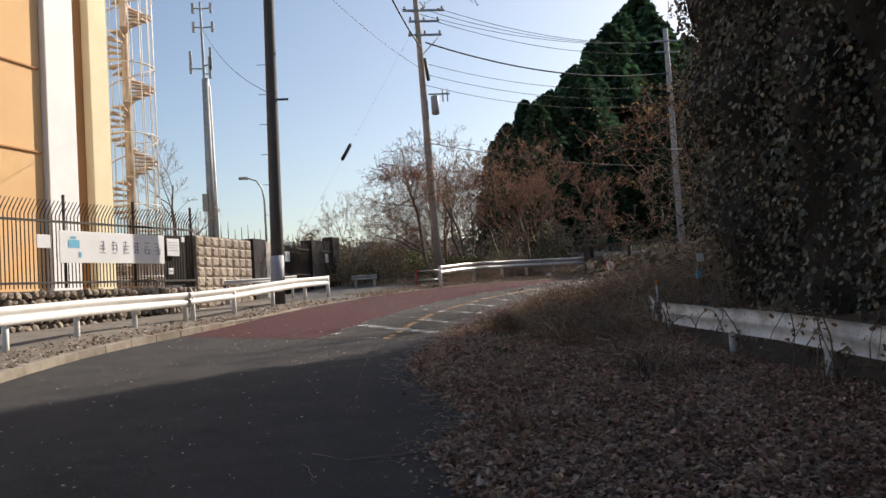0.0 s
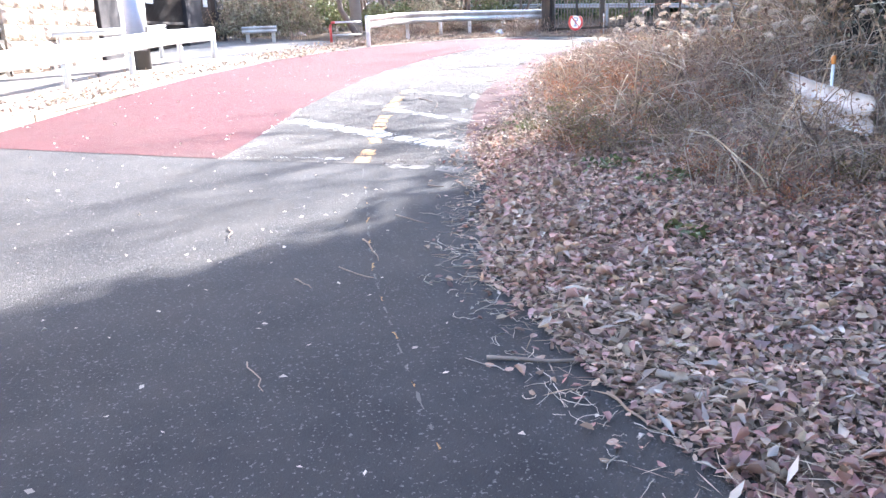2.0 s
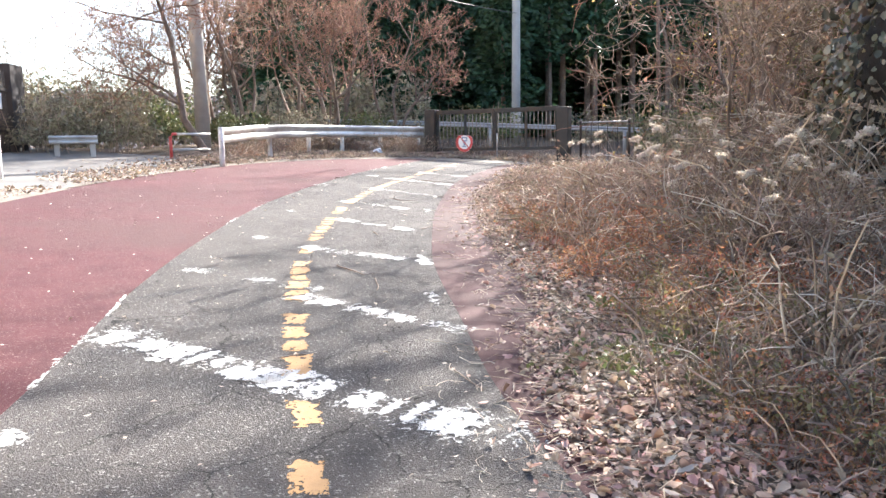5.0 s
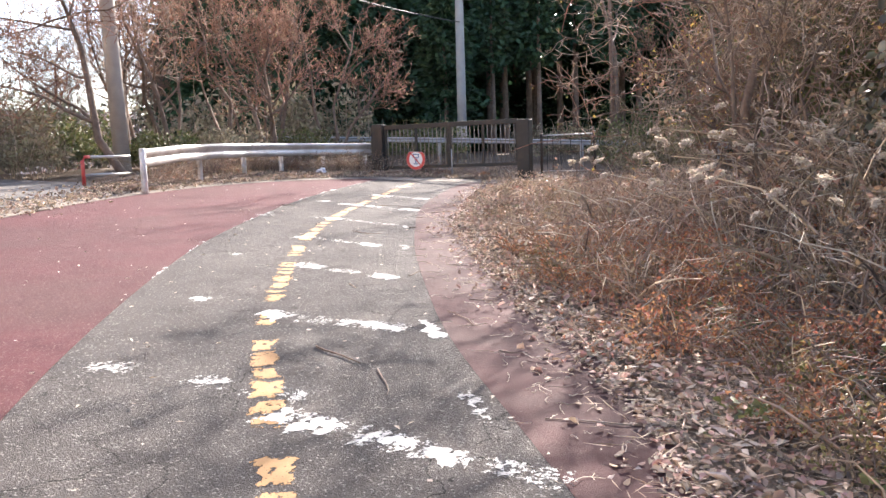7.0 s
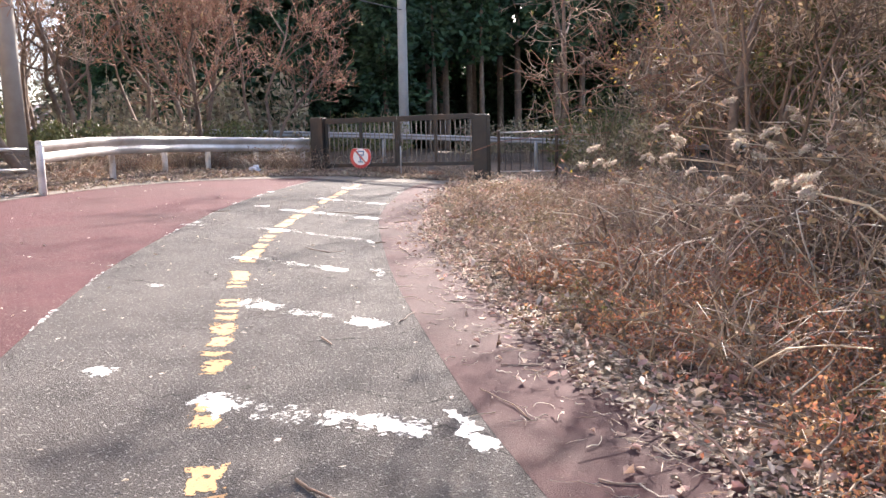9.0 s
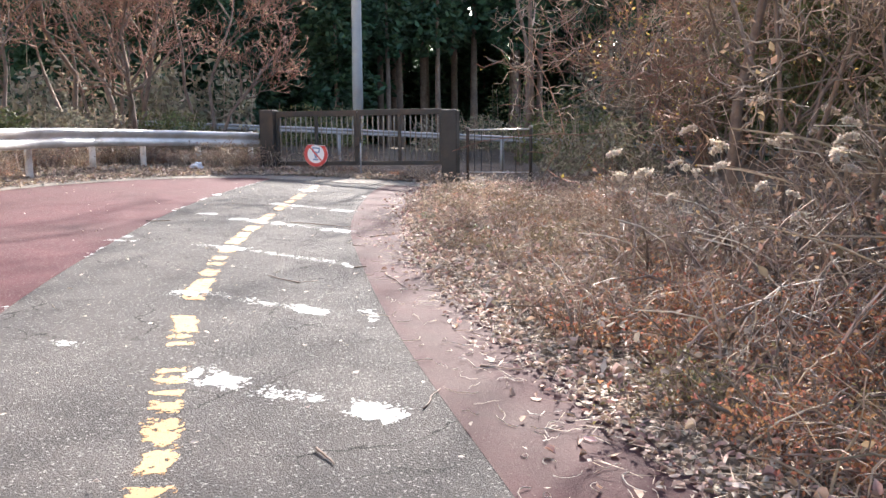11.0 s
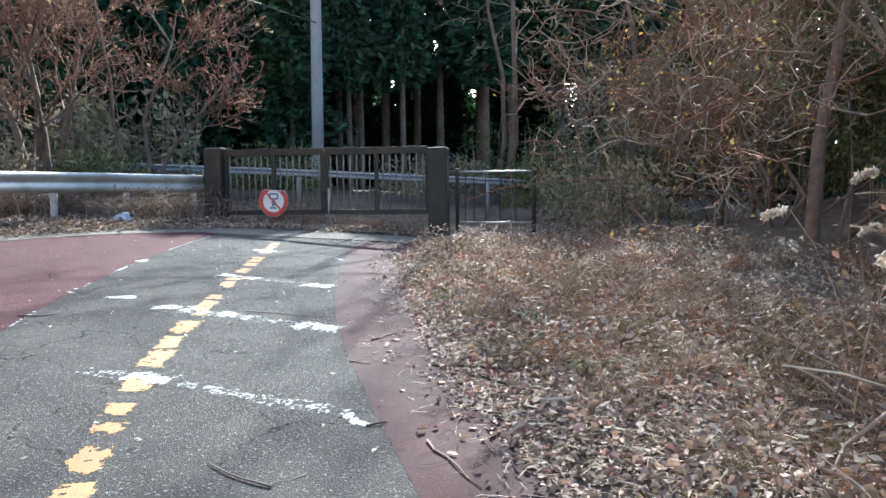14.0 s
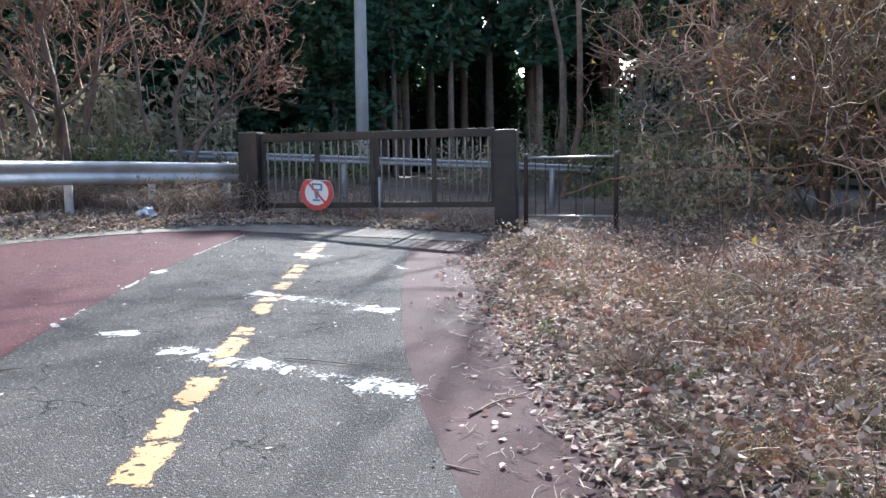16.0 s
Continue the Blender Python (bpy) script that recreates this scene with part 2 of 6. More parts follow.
    plastic_bag=surf("crumpled_pale_plastic", (0.5, 0.53, 0.6), (0.66, 0.68, 0.72), 12, rough=0.35, bump=0.3, bscale=40),
    bark=surf("grey_brown_bark", (0.15, 0.1, 0.075), (0.24, 0.175, 0.13), 9, (0.095, 0.065, 0.05), 2, 0.6, 0.92, 0.8, 45, 0.02),
    twig=surf("pale_twig", (0.31, 0.23, 0.165), (0.45, 0.35, 0.26), 9, (0.17, 0.11, 0.08), 2, 0.5, 0.85, 0.2, 60, 0.004, vary="island", spread=0.45, hue=0.012),
    twig_red=surf("reddish_twig", (0.25, 0.13, 0.085), (0.36, 0.2, 0.135), 9, (0.15, 0.075, 0.055), 2, 0.5, 0.85, 0.2, 60, 0.004, vary="island", spread=0.35, hue=0.012),
    straw=surf("dry_straw", (0.42, 0.31, 0.21), (0.56, 0.44, 0.32), 7, (0.28, 0.19, 0.12), 1.3, 0.5, 0.7, 0.1, 60, 0.003, vary="island", spread=0.5, hue=0.015, thin=0.2),
    cane=surf("bleached_cane", (0.58, 0.5, 0.4), (0.7, 0.62, 0.52), 7, (0.45, 0.34, 0.25), 1.3, 0.5, 0.65, 0.1, 60, 0.003, vary="island", spread=0.25, hue=0.01, thin=0.2),
    brown_stem=surf("dry_brown_stem", (0.27, 0.195, 0.15), (0.4, 0.31, 0.245), 7, (0.16, 0.105, 0.08), 1.3, 0.5, 0.7, 0.1, 60, 0.003, vary="island", spread=0.55, hue=0.015, thin=0.22),
    russet=surf("russet_dry_leaf", (0.33, 0.14, 0.072), (0.45, 0.225, 0.12), 8, (0.22, 0.085, 0.05), 1.5, 0.5, 0.8, 0.1, 60, 0.003, vary="island", spread=0.45, hue=0.025, thin=0.35),
    tan_leaf=surf("tan_dry_leaf", (0.3, 0.2, 0.12), (0.43, 0.31, 0.2), 8, (0.17, 0.09, 0.05), 1.5, 0.5, 0.8, 0.1, 60, 0.003, vary="island", spread=0.4, hue=0.02, thin=0.3),
    brown_leaf=surf("withered_brown_leaf", (0.2, 0.13, 0.085), (0.33, 0.22, 0.15), 8, (0.13, 0.075, 0.05), 1.5, 0.5, 0.85, 0.2, 60, 0.003, vary="island", spread=0.5, hue=0.025, thin=0.3),
    olive_leaf=surf("fading_olive_leaf", (0.16, 0.13, 0.055), (0.27, 0.215, 0.1), 8, (0.2, 0.115, 0.055), 1.3, 0.6, 0.6, 0.1, 60, 0.003, vary="island", spread=0.5, hue=0.04, thin=0.3),
    drift=surf("bleached_drifted_leaf", (0.29, 0.22, 0.165), (0.46, 0.37, 0.285), 9, (0.2, 0.12, 0.085), 1.1, 0.6, 0.8, 0.2, 70, 0.004, vary="island", spread=0.5, hue=0.025, thin=0.15),
    litter=surf("fallen_leaf", (0.34, 0.21, 0.155), (0.58, 0.425, 0.335), 9, (0.31, 0.145, 0.105), 0.9, 0.55, 0.75, 0.2, 70, 0.004, vary="island", spread=0.5, hue=0.03, thin=0.22),
    pale_leaf=surf("bleached_leaf", (0.46, 0.375, 0.3), (0.6, 0.5, 0.41), 9, rough=0.8, bump=0.1, vary="island", spread=0.25, hue=0.015, thin=0.1),
    plume=surf("pale_seed_plume", (0.6, 0.5, 0.4), (0.7, 0.6, 0.49), 9, rough=0.95, bump=0.2, vary="island", spread=0.25, thin=0.4),
    cedar=surf("cedar_foliage", (0.026, 0.068, 0.034), (0.05, 0.105, 0.05), 2, (0.07, 0.09, 0.036), 0.4, 0.5, 0.75, 0.2, 30, 0.02, vary="island", spread=0.5, hue=0.02, thin=0.3),
    # near-black: the shade behind the ivy leaves is put into this colour
    ivy_core=surf("ivy_shade_core", (0.018, 0.015, 0.012), (0.035, 0.028, 0.022), 6, rough=0.95, bump=0.8, bscale=25, dist=0.03),
    ivy=surf("ivy_leaf", (0.095, 0.09, 0.06), (0.175, 0.16, 0.11), 5, (0.17, 0.115, 0.085), 1.1, 0.9, 0.42, 0.1, 40, 0.004, vary="island", spread=0.75, hue=0.03, thin=0.1),
    green=surf("evergreen_leaf", (0.095, 0.11, 0.04), (0.165, 0.175, 0.065), 5, (0.2, 0.19, 0.07), 0.9, 0.6, 0.55, 0.1, 40, 0.004, vary="island", spread=0.45, hue=0.03, thin=0.25),
    yellow_leaf=surf("yellowing_leaf", (0.42, 0.3, 0.07), (0.55, 0.4, 0.12), 5, rough=0.7, bump=0.1, vary="island", spread=0.35, hue=0.02, thin=0.3),
    hill=surf("far_winter_woods", (0.11, 0.095, 0.1), (0.16, 0.135, 0.135), 0.3, (0.09, 0.09, 0.09), 0.05, 0.7, 0.95, 0.8, 1.2, 0.6),
    far_bush=surf("far_thicket", (0.25, 0.21, 0.14), (0.35, 0.3, 0.205), 2, (0.17, 0.165, 0.095), 0.4, 0.6, 0.9, 0.2, 20, 0.01, vary="island", spread=0.45, hue=0.03, thin=0.25),
)


# ---- mesh helpers ----
for dull in ("asphalt", "lane", "red", "red_worn"):
    M[dull].node_tree.nodes["Principled BSDF"].inputs["Specular IOR Level"].default_value = 0.22


def npmesh(name, v, f, material, smooth=False):
    v, f = np.ascontiguousarray(v, np.float32), np.ascontiguousarray(f, np.int32)
    me = bpy.data.meshes.new(name)
    me.vertices.add(len(v))
    me.vertices.foreach_set("co", v.ravel())
    me.loops.add(f.size)
    me.loops.foreach_set("vertex_index", f.ravel())
    me.polygons.add(len(f))
    me.polygons.foreach_set("loop_start", np.arange(len(f), dtype=np.int32) * f.shape[1])
    if smooth:
        me.polygons.foreach_set("use_smooth", np.ones(len(f), bool))
    me.update(calc_edges=True)
    me.materials.append(material)
    return me


def bmmesh(name, bm, material, smooth=False):
    me = bpy.data.meshes.new(name)
    bmesh.ops.recalc_face_normals(bm, faces=bm.faces)
    bm.to_mesh(me)
    bm.free()
    if smooth:
        me.polygons.foreach_set("use_smooth", np.ones(len(me.polygons), bool))
    me.materials.append(material)
    return me


def part(name, me, parent, label="", m=None):
    ob = new(name, me)
    ob.parent = parent
    if m is not None:
        ob.matrix_basis = m
    if label:
        ob["label"] = label
    if name in ("crown", "tangle", "foliage", "ivy"):
        ob["kind"] = "stuff"
    return ob


def thing(name, place, label, category, group="", kind=""):
    ob = new(name)
    ob.matrix_basis = place if isinstance(place, Matrix) else Matrix.Translation(place)
    return tagged(ob, label, category, group, kind)


def box(sx, sy, sz, at=(0, 0, 0), bevel=0.0, bm=None):
    """A box standing on at, bevelled."""
    own = bm is None
    bm = bm or bmesh.new()
    r = bmesh.ops.create_cube(bm, size=1)
    bmesh.ops.transform(bm, matrix=Matrix.Translation((at[0], at[1], at[2] + sz / 2)) @ Matrix.Diagonal((sx, sy, sz, 1)), verts=r["verts"])
    if bevel:
        edges = list({e for v in r["verts"] for e in v.link_edges})
        bmesh.ops.bevel(bm, geom=edges, offset=bevel, segments=2, profile=0.6, affect="EDGES")
    return bm


def tubes(P, R, k=3):
    """Tapered tubes along N polylines of K points: P (N, K, 3), R (N, K)."""
    P, R = np.asarray(P, float), np.asarray(R, float)
    N, K, _ = P.shape
    T = np.gradient(P, axis=1)
    T /= np.linalg.norm(T, axis=2, keepdims=True) + 1e-9
    ref = np.where(np.abs(T[..., 2:3]) > 0.9, np.array([1.0, 0, 0]), np.array([0, 0, 1.0]))
    U = np.cross(T, ref)
    U /= np.linalg.norm(U, axis=2, keepdims=True) + 1e-9
    W = np.cross(T, U)
    a = np.arange(k) * 2 * np.pi / k
    V = P[:, :, None] + R[:, :, None, None] * (U[:, :, None] * np.cos(a)[:, None] + W[:, :, None] * np.sin(a)[:, None])
    i = np.arange(N)[:, None, None] * K * k + np.arange(K - 1)[None, :, None] * k + np.arange(k)[None, None, :]
    j = np.arange(N)[:, None, None] * K * k + np.arange(K - 1)[None, :, None] * k + (np.arange(k)[None, None, :] + 1) % k
    F = np.stack([i, j, j + k, i + k], -1).reshape(-1, 4)
    return V.reshape(-1, 3), F


def tube(points, radii, k=10):
    p = np.array(points, float)[None]
    r = np.broadcast_to(np.array(radii, float), (1, p.shape[1]))
    v, f = tubes(p, r, k)
    n = p.shape[1]
    v = np.vstack([v, p[0, :1], p[0, -1:]])
    a = np.arange(k)
    b = (a + 1) % k
    caps = np.vstack([np.stack([b, a, np.full(k, n * k), np.full(k, n * k)], 1), np.stack([a, b, np.full(k, n * k + 1), np.full(k, n * k + 1)], 1) + np.array([(n - 1) * k, (n - 1) * k, 0, 0])])
    return v, f, caps[:, :3]


def tube_mesh(name, points, radii, material, k=10):
    v, f, caps = tube(points, radii, k)
    bm = bmesh.new()
    vs = [bm.verts.new(p) for p in v]
    for q in f:
        bm.faces.new([vs[i] for i in q])
    for q in caps:
        bm.faces.new([vs[i] for i in q])
    me = bmmesh(name, bm, material, True)
    return me


def join(pieces):
    vs, fs, o = [], [], 0
    for v, f in pieces:
        vs.append(v)
        fs.append(f + o)
        o += len(v)
    return np.vstack(vs), np.vstack(fs)


def leaves(C, size, rng, long=1.6, flat=0.0, fold=0.25, lean=None, fine=False):
    """Folded leaf blades at the centres C; flat 1 lays them down."""
    C = np.asarray(C, float)
    n = len(C)
    s = np.broadcast_to(size, (n,))[:, None] * rng.uniform(0.6, 1.3, (n, 1))
    d = rng.normal(size=(n, 3)) if lean is None else lean + 0.5 * rng.normal(size=(n, 3))
    d[:, 2] *= 1 - flat
    d /= np.linalg.norm(d, axis=1, keepdims=True) + 1e-9
    nrm = rng.normal(size=(n, 3))
    nrm[:, 2] = np.abs(nrm[:, 2]) + flat * 3
    w = np.cross(d, nrm)
    w /= np.linalg.norm(w, axis=1, keepdims=True) + 1e-9
    up = np.cross(w, d)
    fo = rng.uniform(-fold, fold * 2, (n, 1)) * s
    tip, foot = C + d * s * long * 0.5 + up * fo * rng.uniform(-1, 1, (n, 1)), C - d * s * long * 0.5
    if not fine:
        V = np.stack([foot, C + w * s * 0.45 + up * fo, tip, C - w * s * 0.45 + up * fo], 1).reshape(-1, 3)
        k = np.arange(n)[:, None] * 4
        return V, np.vstack([k + [0, 1, 2], k + [0, 2, 3]])
    q = d * s * long * 0.5
    V = np.stack([foot, C - q * 0.45 + w * s * 0.36 + up * fo, C + q * 0.4 + w * s * 0.4 + up * fo * 1.2, tip,
                  C + q * 0.4 - w * s * 0.4 + up * fo, C - q * 0.45 - w * s * 0.36 + up * fo * 0.8], 1).reshape(-1, 3)
    k = np.arange(n)[:, None] * 6
    return V, np.vstack([k + [0, 1, 2], k + [0, 2, 3], k + [0, 3, 4], k + [0, 4, 5]])


# ---- plan ----
def zp(x, y):
    """The road's sloping plane, levelling out far away."""
    return -0.032 - 0.02 * np.clip(x, -25, 40) + 0.0672 * np.clip(y, -25, 40)


LEAF_Y = [-30, 4.0, 5.2, 6.1, 7.7, 8.9, 9.7, 10.5, 11.3, 12.4, 13.3, 14.2, 15.0, 16.3, 17.6, 18.7, 19.6, 20.9, 22.2, 23.6, 25, 60]
LEAF_X = [-0.6, -0.6, -0.7, -0.3, -0.5, -0.55, -0.3, 0.03, 0.22, 0.7, 1.35, 1.8, 2.1, 2.75, 3.4, 4.05, 4.7, 5.75, 6.9, 8.5, 9.0, 9.0]
KERB = [(-5.6, -20), (-5.6, 2), (-5.35, 7), (-5.0, 10.5), (-4.45, 12.2), (-3.75, 13.7), (-3.2, 15.3), (-2.2, 18.1), (-1.0, 20.2)]
RED_L = [(-3.95, 13.15)] + KERB[5:] + [(0.4, 22.2), (1.5, 23.4), (3.0, 24.65), (5.0, 25.45), (6.4, 25.3)]
EDGE_L = [(-1.72, 11.9), (-1.3, 13.0), (-0.7, 14.8), (0.3, 17.0), (1.2, 18.7), (2.7, 20.9), (3.5, 21.95), (4.5, 23.15), (5.3, 24.0), (6.4, 25.1)]
YELLOW = [(-0.72, 11.4), (-0.5, 12.0), (-0.26, 13.0), (0.12, 14.2), (0.5, 15.3), (1.0, 16.35), (1.75, 17.85), (2.5, 19.05), (3.2, 20.02), (3.95, 20.95), (4.8, 21.97), (5.95, 23.3), (6.6, 24.06)]
RED_R = [(0.1, 11.2), (0.37, 12.3), (0.7, 13.1), (1.25, 14.6), (1.85, 15.8), (2.5, 17.05), (3.3, 18.4), (4.3, 20.0), (5.25, 21.2), (6.2, 22.3), (7.3, 23.5), (8.2, 24.2)]


def leaf_side(x, y):
    """Metres to the right of the litter's edge."""
    y = np.asarray(y, float)
    slope = np.where(y > 11, 0.8, 1.0)
    return (np.asarray(x, float) - np.interp(y, LEAF_Y, LEAF_X)) * slope


def smooth01(v):
    v = np.clip(v, 0, 1)
    return v * v * (3 - 2 * v)


def gz(x, y):
    """The ground's height: road plane, verge and bank to the right, falling land behind the far rail."""
    x, y = np.asarray(x, float), np.asarray(y, float)
    d = leaf_side(x, y)
    bank = 0.17 * np.clip(d - (3.6 - 1.4 * smooth01((y - 10.5) / 3)), 0, 13) * (1 - smooth01((y - 19.5) / 4)) * smooth01((y + 12) / 8)
    verge = -0.05 + 0.075 * smooth01(d / 0.5 + 0.6)
    drop = -0.16 * np.clip(y - 29.5, 0, 22) * (1 - smooth01((x - 5) / 6))
    edge = 0.1 * smooth01((y - 25.2) / 1.2) * smooth01((9 - x) / 2) * smooth01((x - 0.5) / 1.5)
    return zp(x, y) + bank + verge + drop + edge


def kerb_rise(y):
    """How far the strip behind the kerb stands above the road: a step that dies out towards the entry."""
    return 0.085 - 0.079 * smooth01((np.asarray(y, float) - 13.0) / 4.0)


def resample(pts, n):
    p = np.array(pts, float)
    for _ in range(2):
        q = np.empty((2 * len(p) - 2, 2))
        q[0::2], q[1::2] = 0.75 * p[:-1] + 0.25 * p[1:], 0.25 * p[:-1] + 0.75 * p[1:]
        p = np.vstack([p[:1], q, p[-1:]])
    s = np.r_[0, np.cumsum(np.linalg.norm(np.diff(p, axis=0), axis=1))]
    u = np.linspace(0, s[-1], n)
    return np.stack([np.interp(u, s, p[:, 0]), np.interp(u, s, p[:, 1])], 1)


def strip(name, left, right, lift, material, n=60, m=4, thick=0.0):
    """A paved sheet between two plan curves, on the road's plane."""
    a, b = resample(left, n), resample(right, n)
    u = np.linspace(0, 1, m + 1)
    g = a[:, None] * (1 - u[None, :, None]) + b[:, None] * u[None, :, None]
    z = zp(g[..., 0], g[..., 1]) + (lift(g[..., 1]) if callable(lift) else lift)
    v = np.dstack([g, z]).reshape(-1, 3)
    k = np.arange(n - 1)[:, None] * (m + 1) + np.arange(m)[None]
    f = np.stack([k, k + 1, k + m + 2, k + m + 1], -1).reshape(-1, 4)
    return npmesh(name, v, f[:, ::-1] if left[0][0] > right[0][0] else f, material)

# ---- ground, road and paving ----
def ground_sheet():
    def steps(lo, a, b, hi, fine):
        near = np.arange(a, b + 1e-6, fine)
        far = np.geomspace(1, 1 + hi - b, 14)[1:] - 1 + b
        back = a - (np.geomspace(1, 1 + a - lo, 14)[1:] - 1)
        return np.r_[back[::-1], near, far]
    xs, ys = steps(-900, -9, 14, 900, 0.25), steps(-900, -4, 34, 1500, 0.25)
    X, Y = np.meshgrid(xs, ys)
    Z = gz(X, Y)
    rng = np.random.default_rng(3)
    Z += np.where(leaf_side(X, Y) > 0.4, rng.normal(0, 0.012, X.shape), 0)
    v = np.stack([X, Y, Z], -1).reshape(-1, 3)
    nx, ny = len(xs), len(ys)
    k = np.arange(ny - 1)[:, None] * nx + np.arange(nx - 1)[None]
    return npmesh("ground", v, np.stack([k, k + 1, k + nx + 1, k + nx], -1).reshape(-1, 4), M["soil"], True)


tagged(new("ground", ground_sheet()), "brown woodland soil under fallen leaves beside the road", "ground", kind="structure")
right_under = [(1.2, -20), (1.2, 2), (1.0, 7), (1.2, 9.5), (1.1, 11.0)]
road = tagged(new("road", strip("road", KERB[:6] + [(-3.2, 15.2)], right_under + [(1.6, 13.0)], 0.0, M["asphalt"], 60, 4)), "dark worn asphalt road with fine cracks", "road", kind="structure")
lane = tagged(new("road", strip("lane", [(-1.75, 11.88)] + EDGE_L[1:] + [(7.6, 26.6)], [(0.4, 10.9)] + [(2.0, 12.4), (2.6, 14.4), (3.4, 15.9), (4.2, 17.6), (5.4, 19.6), (6.6, 21.2), (8.0, 22.6), (9.6, 24.0)], 0.0015, M["lane"], 80, 5)),
              "grey weathered asphalt lane with worn markings", "road", kind="structure")
tagged(new("road", strip("red_lane", RED_L, EDGE_L, 0.003, M["red"], 80, 4)), "red coloured anti-slip paving on the curve", "road", kind="structure")
tagged(new("road", strip("red_verge", RED_R, [(1.0, 10.9), (1.5, 12.0), (2.2, 13.2), (2.6, 14.4), (3.2, 15.7), (3.9, 17.3), (5.1, 19.3), (6.3, 20.9), (7.6, 22.2), (9.0, 23.4)], 0.003, M["red_worn"], 80, 3)),
       "worn red paving fading into leaf litter", "road", kind="structure")
tagged(new("pavement", strip("apron", [(-9, -20), (-9, 4), (-8.4, 10), (-7.6, 14), (-6.4, 16.2), (-5.0, 18.4), (-3.6, 21.6)], [(p[0] - 0.1 * (1 if p[1] < 13 else -1), p[1]) for p in KERB], kerb_rise, M["apron"], 50, 4)),
       "pale gravelly strip scattered with leaves behind the kerb", "pavement", kind="structure")
tagged(new("pavement", strip("yard_entry", [(-4.6, 20.2), (-3.2, 23.2), (-2.0, 26.6), (-1.4, 28.6)], [(-1.2, 20.0), (0.4, 22.35), (1.0, 24.2), (1.2, 26.0)], 0.003, M["yard"], 30, 4)),
       "grey asphalt entry in front of the yard gate", "pavement", kind="structure")
tagged(new("pavement", strip("road_edge", [(-0.9, 20.9), (0.35, 22.75), (1.4, 24.0), (2.9, 25.3), (5.0, 26.1), (6.9, 26.0)], [(-1.0, 20.2), (0.4, 22.2), (1.5, 23.4), (3.0, 24.65), (5.0, 25.45), (6.4, 25.3)], 0.009, M["apron"], 50, 2)),
       "pale sandy strip along the edge of the red paving", "pavement", kind="structure")
tagged(new("pavement", strip("gate_slab", [(6.3, 25.2), (7.1, 26.3)], [(8.4, 23.2), (9.4, 24.0)], 0.009, M["apron"], 12, 4)), "pale concrete slab before the gate", "pavement", kind="structure")


# ---- road markings ----
def patch(name, a, b, width, material, lift=0.017, ragged=0.02, seed=0, parent=None):
    """One painted bar from a to b with a ragged outline."""
    rng = np.random.default_rng(seed)
    a, b = np.array(a, float), np.array(b, float)
    d = b - a
    n = max(6, int(np.linalg.norm(d) / 0.02))
    w = np.array([-d[1], d[0]]) / np.linalg.norm(d) * width / 2
    u = np.linspace(0, 1, n)[:, None]
    wob = np.cumsum(rng.normal(0, ragged * 0.55, (2, n, 1)), axis=1)
    wob = (wob - wob.mean(axis=1, keepdims=True)).clip(-width * 0.3, width * 0.3) + rng.normal(0, ragged * 0.25, (2, n, 1))
    slip = rng.normal(0, ragged * 1.2, (2, 2))
    du = d / np.linalg.norm(d)
    L, R = (a + d * u + w * (1 + side_ * 2 / width) for side_ in (wob[0], wob[1]))
    R = a + d * u - w * (1 + wob[1] * 2 / width)
    L[0], L[-1], R[0], R[-1] = L[0] + du * slip[0, 0], L[-1] + du * slip[0, 1], R[0] + du * slip[1, 0], R[-1] + du * slip[1, 1]
    across = np.array([0.0, 0.22, 0.5, 0.78, 1.0])
    xy = (L[:, None] * (1 - across[None, :, None]) + R[:, None] * across[None, :, None]).reshape(-1, 2)
    v = np.c_[xy, zp(xy[:, 0], xy[:, 1]) + lift]
    k = (np.arange(n - 1)[:, None] * 5 + np.arange(4)).ravel()
    me = npmesh(name, v, np.stack([k, k + 1, k + 6, k + 5], -1), material)
    rim = np.zeros((n, 5), np.float32)
    rim[:, [0, -1]] = rim[[0, -1]] = 1
    rim[[1, -2]] = np.maximum(rim[[1, -2]], 0.45)
    me.attributes.new("rim", "FLOAT", "POINT").data.foreach_set("value", rim.ravel())
    return me


marks = thing("road_marking", (0, 0, 0), "worn white and yellow road markings on asphalt", "road marking", kind="structure")
rs = np.random.default_rng(11)
yl = resample(YELLOW, 400)
seg = np.r_[0, np.cumsum(np.linalg.norm(np.diff(yl, axis=0), axis=1))]


def on_yellow(s):
    return np.array([np.interp(s, seg, yl[:, 0]), np.interp(s, seg, yl[:, 1])])


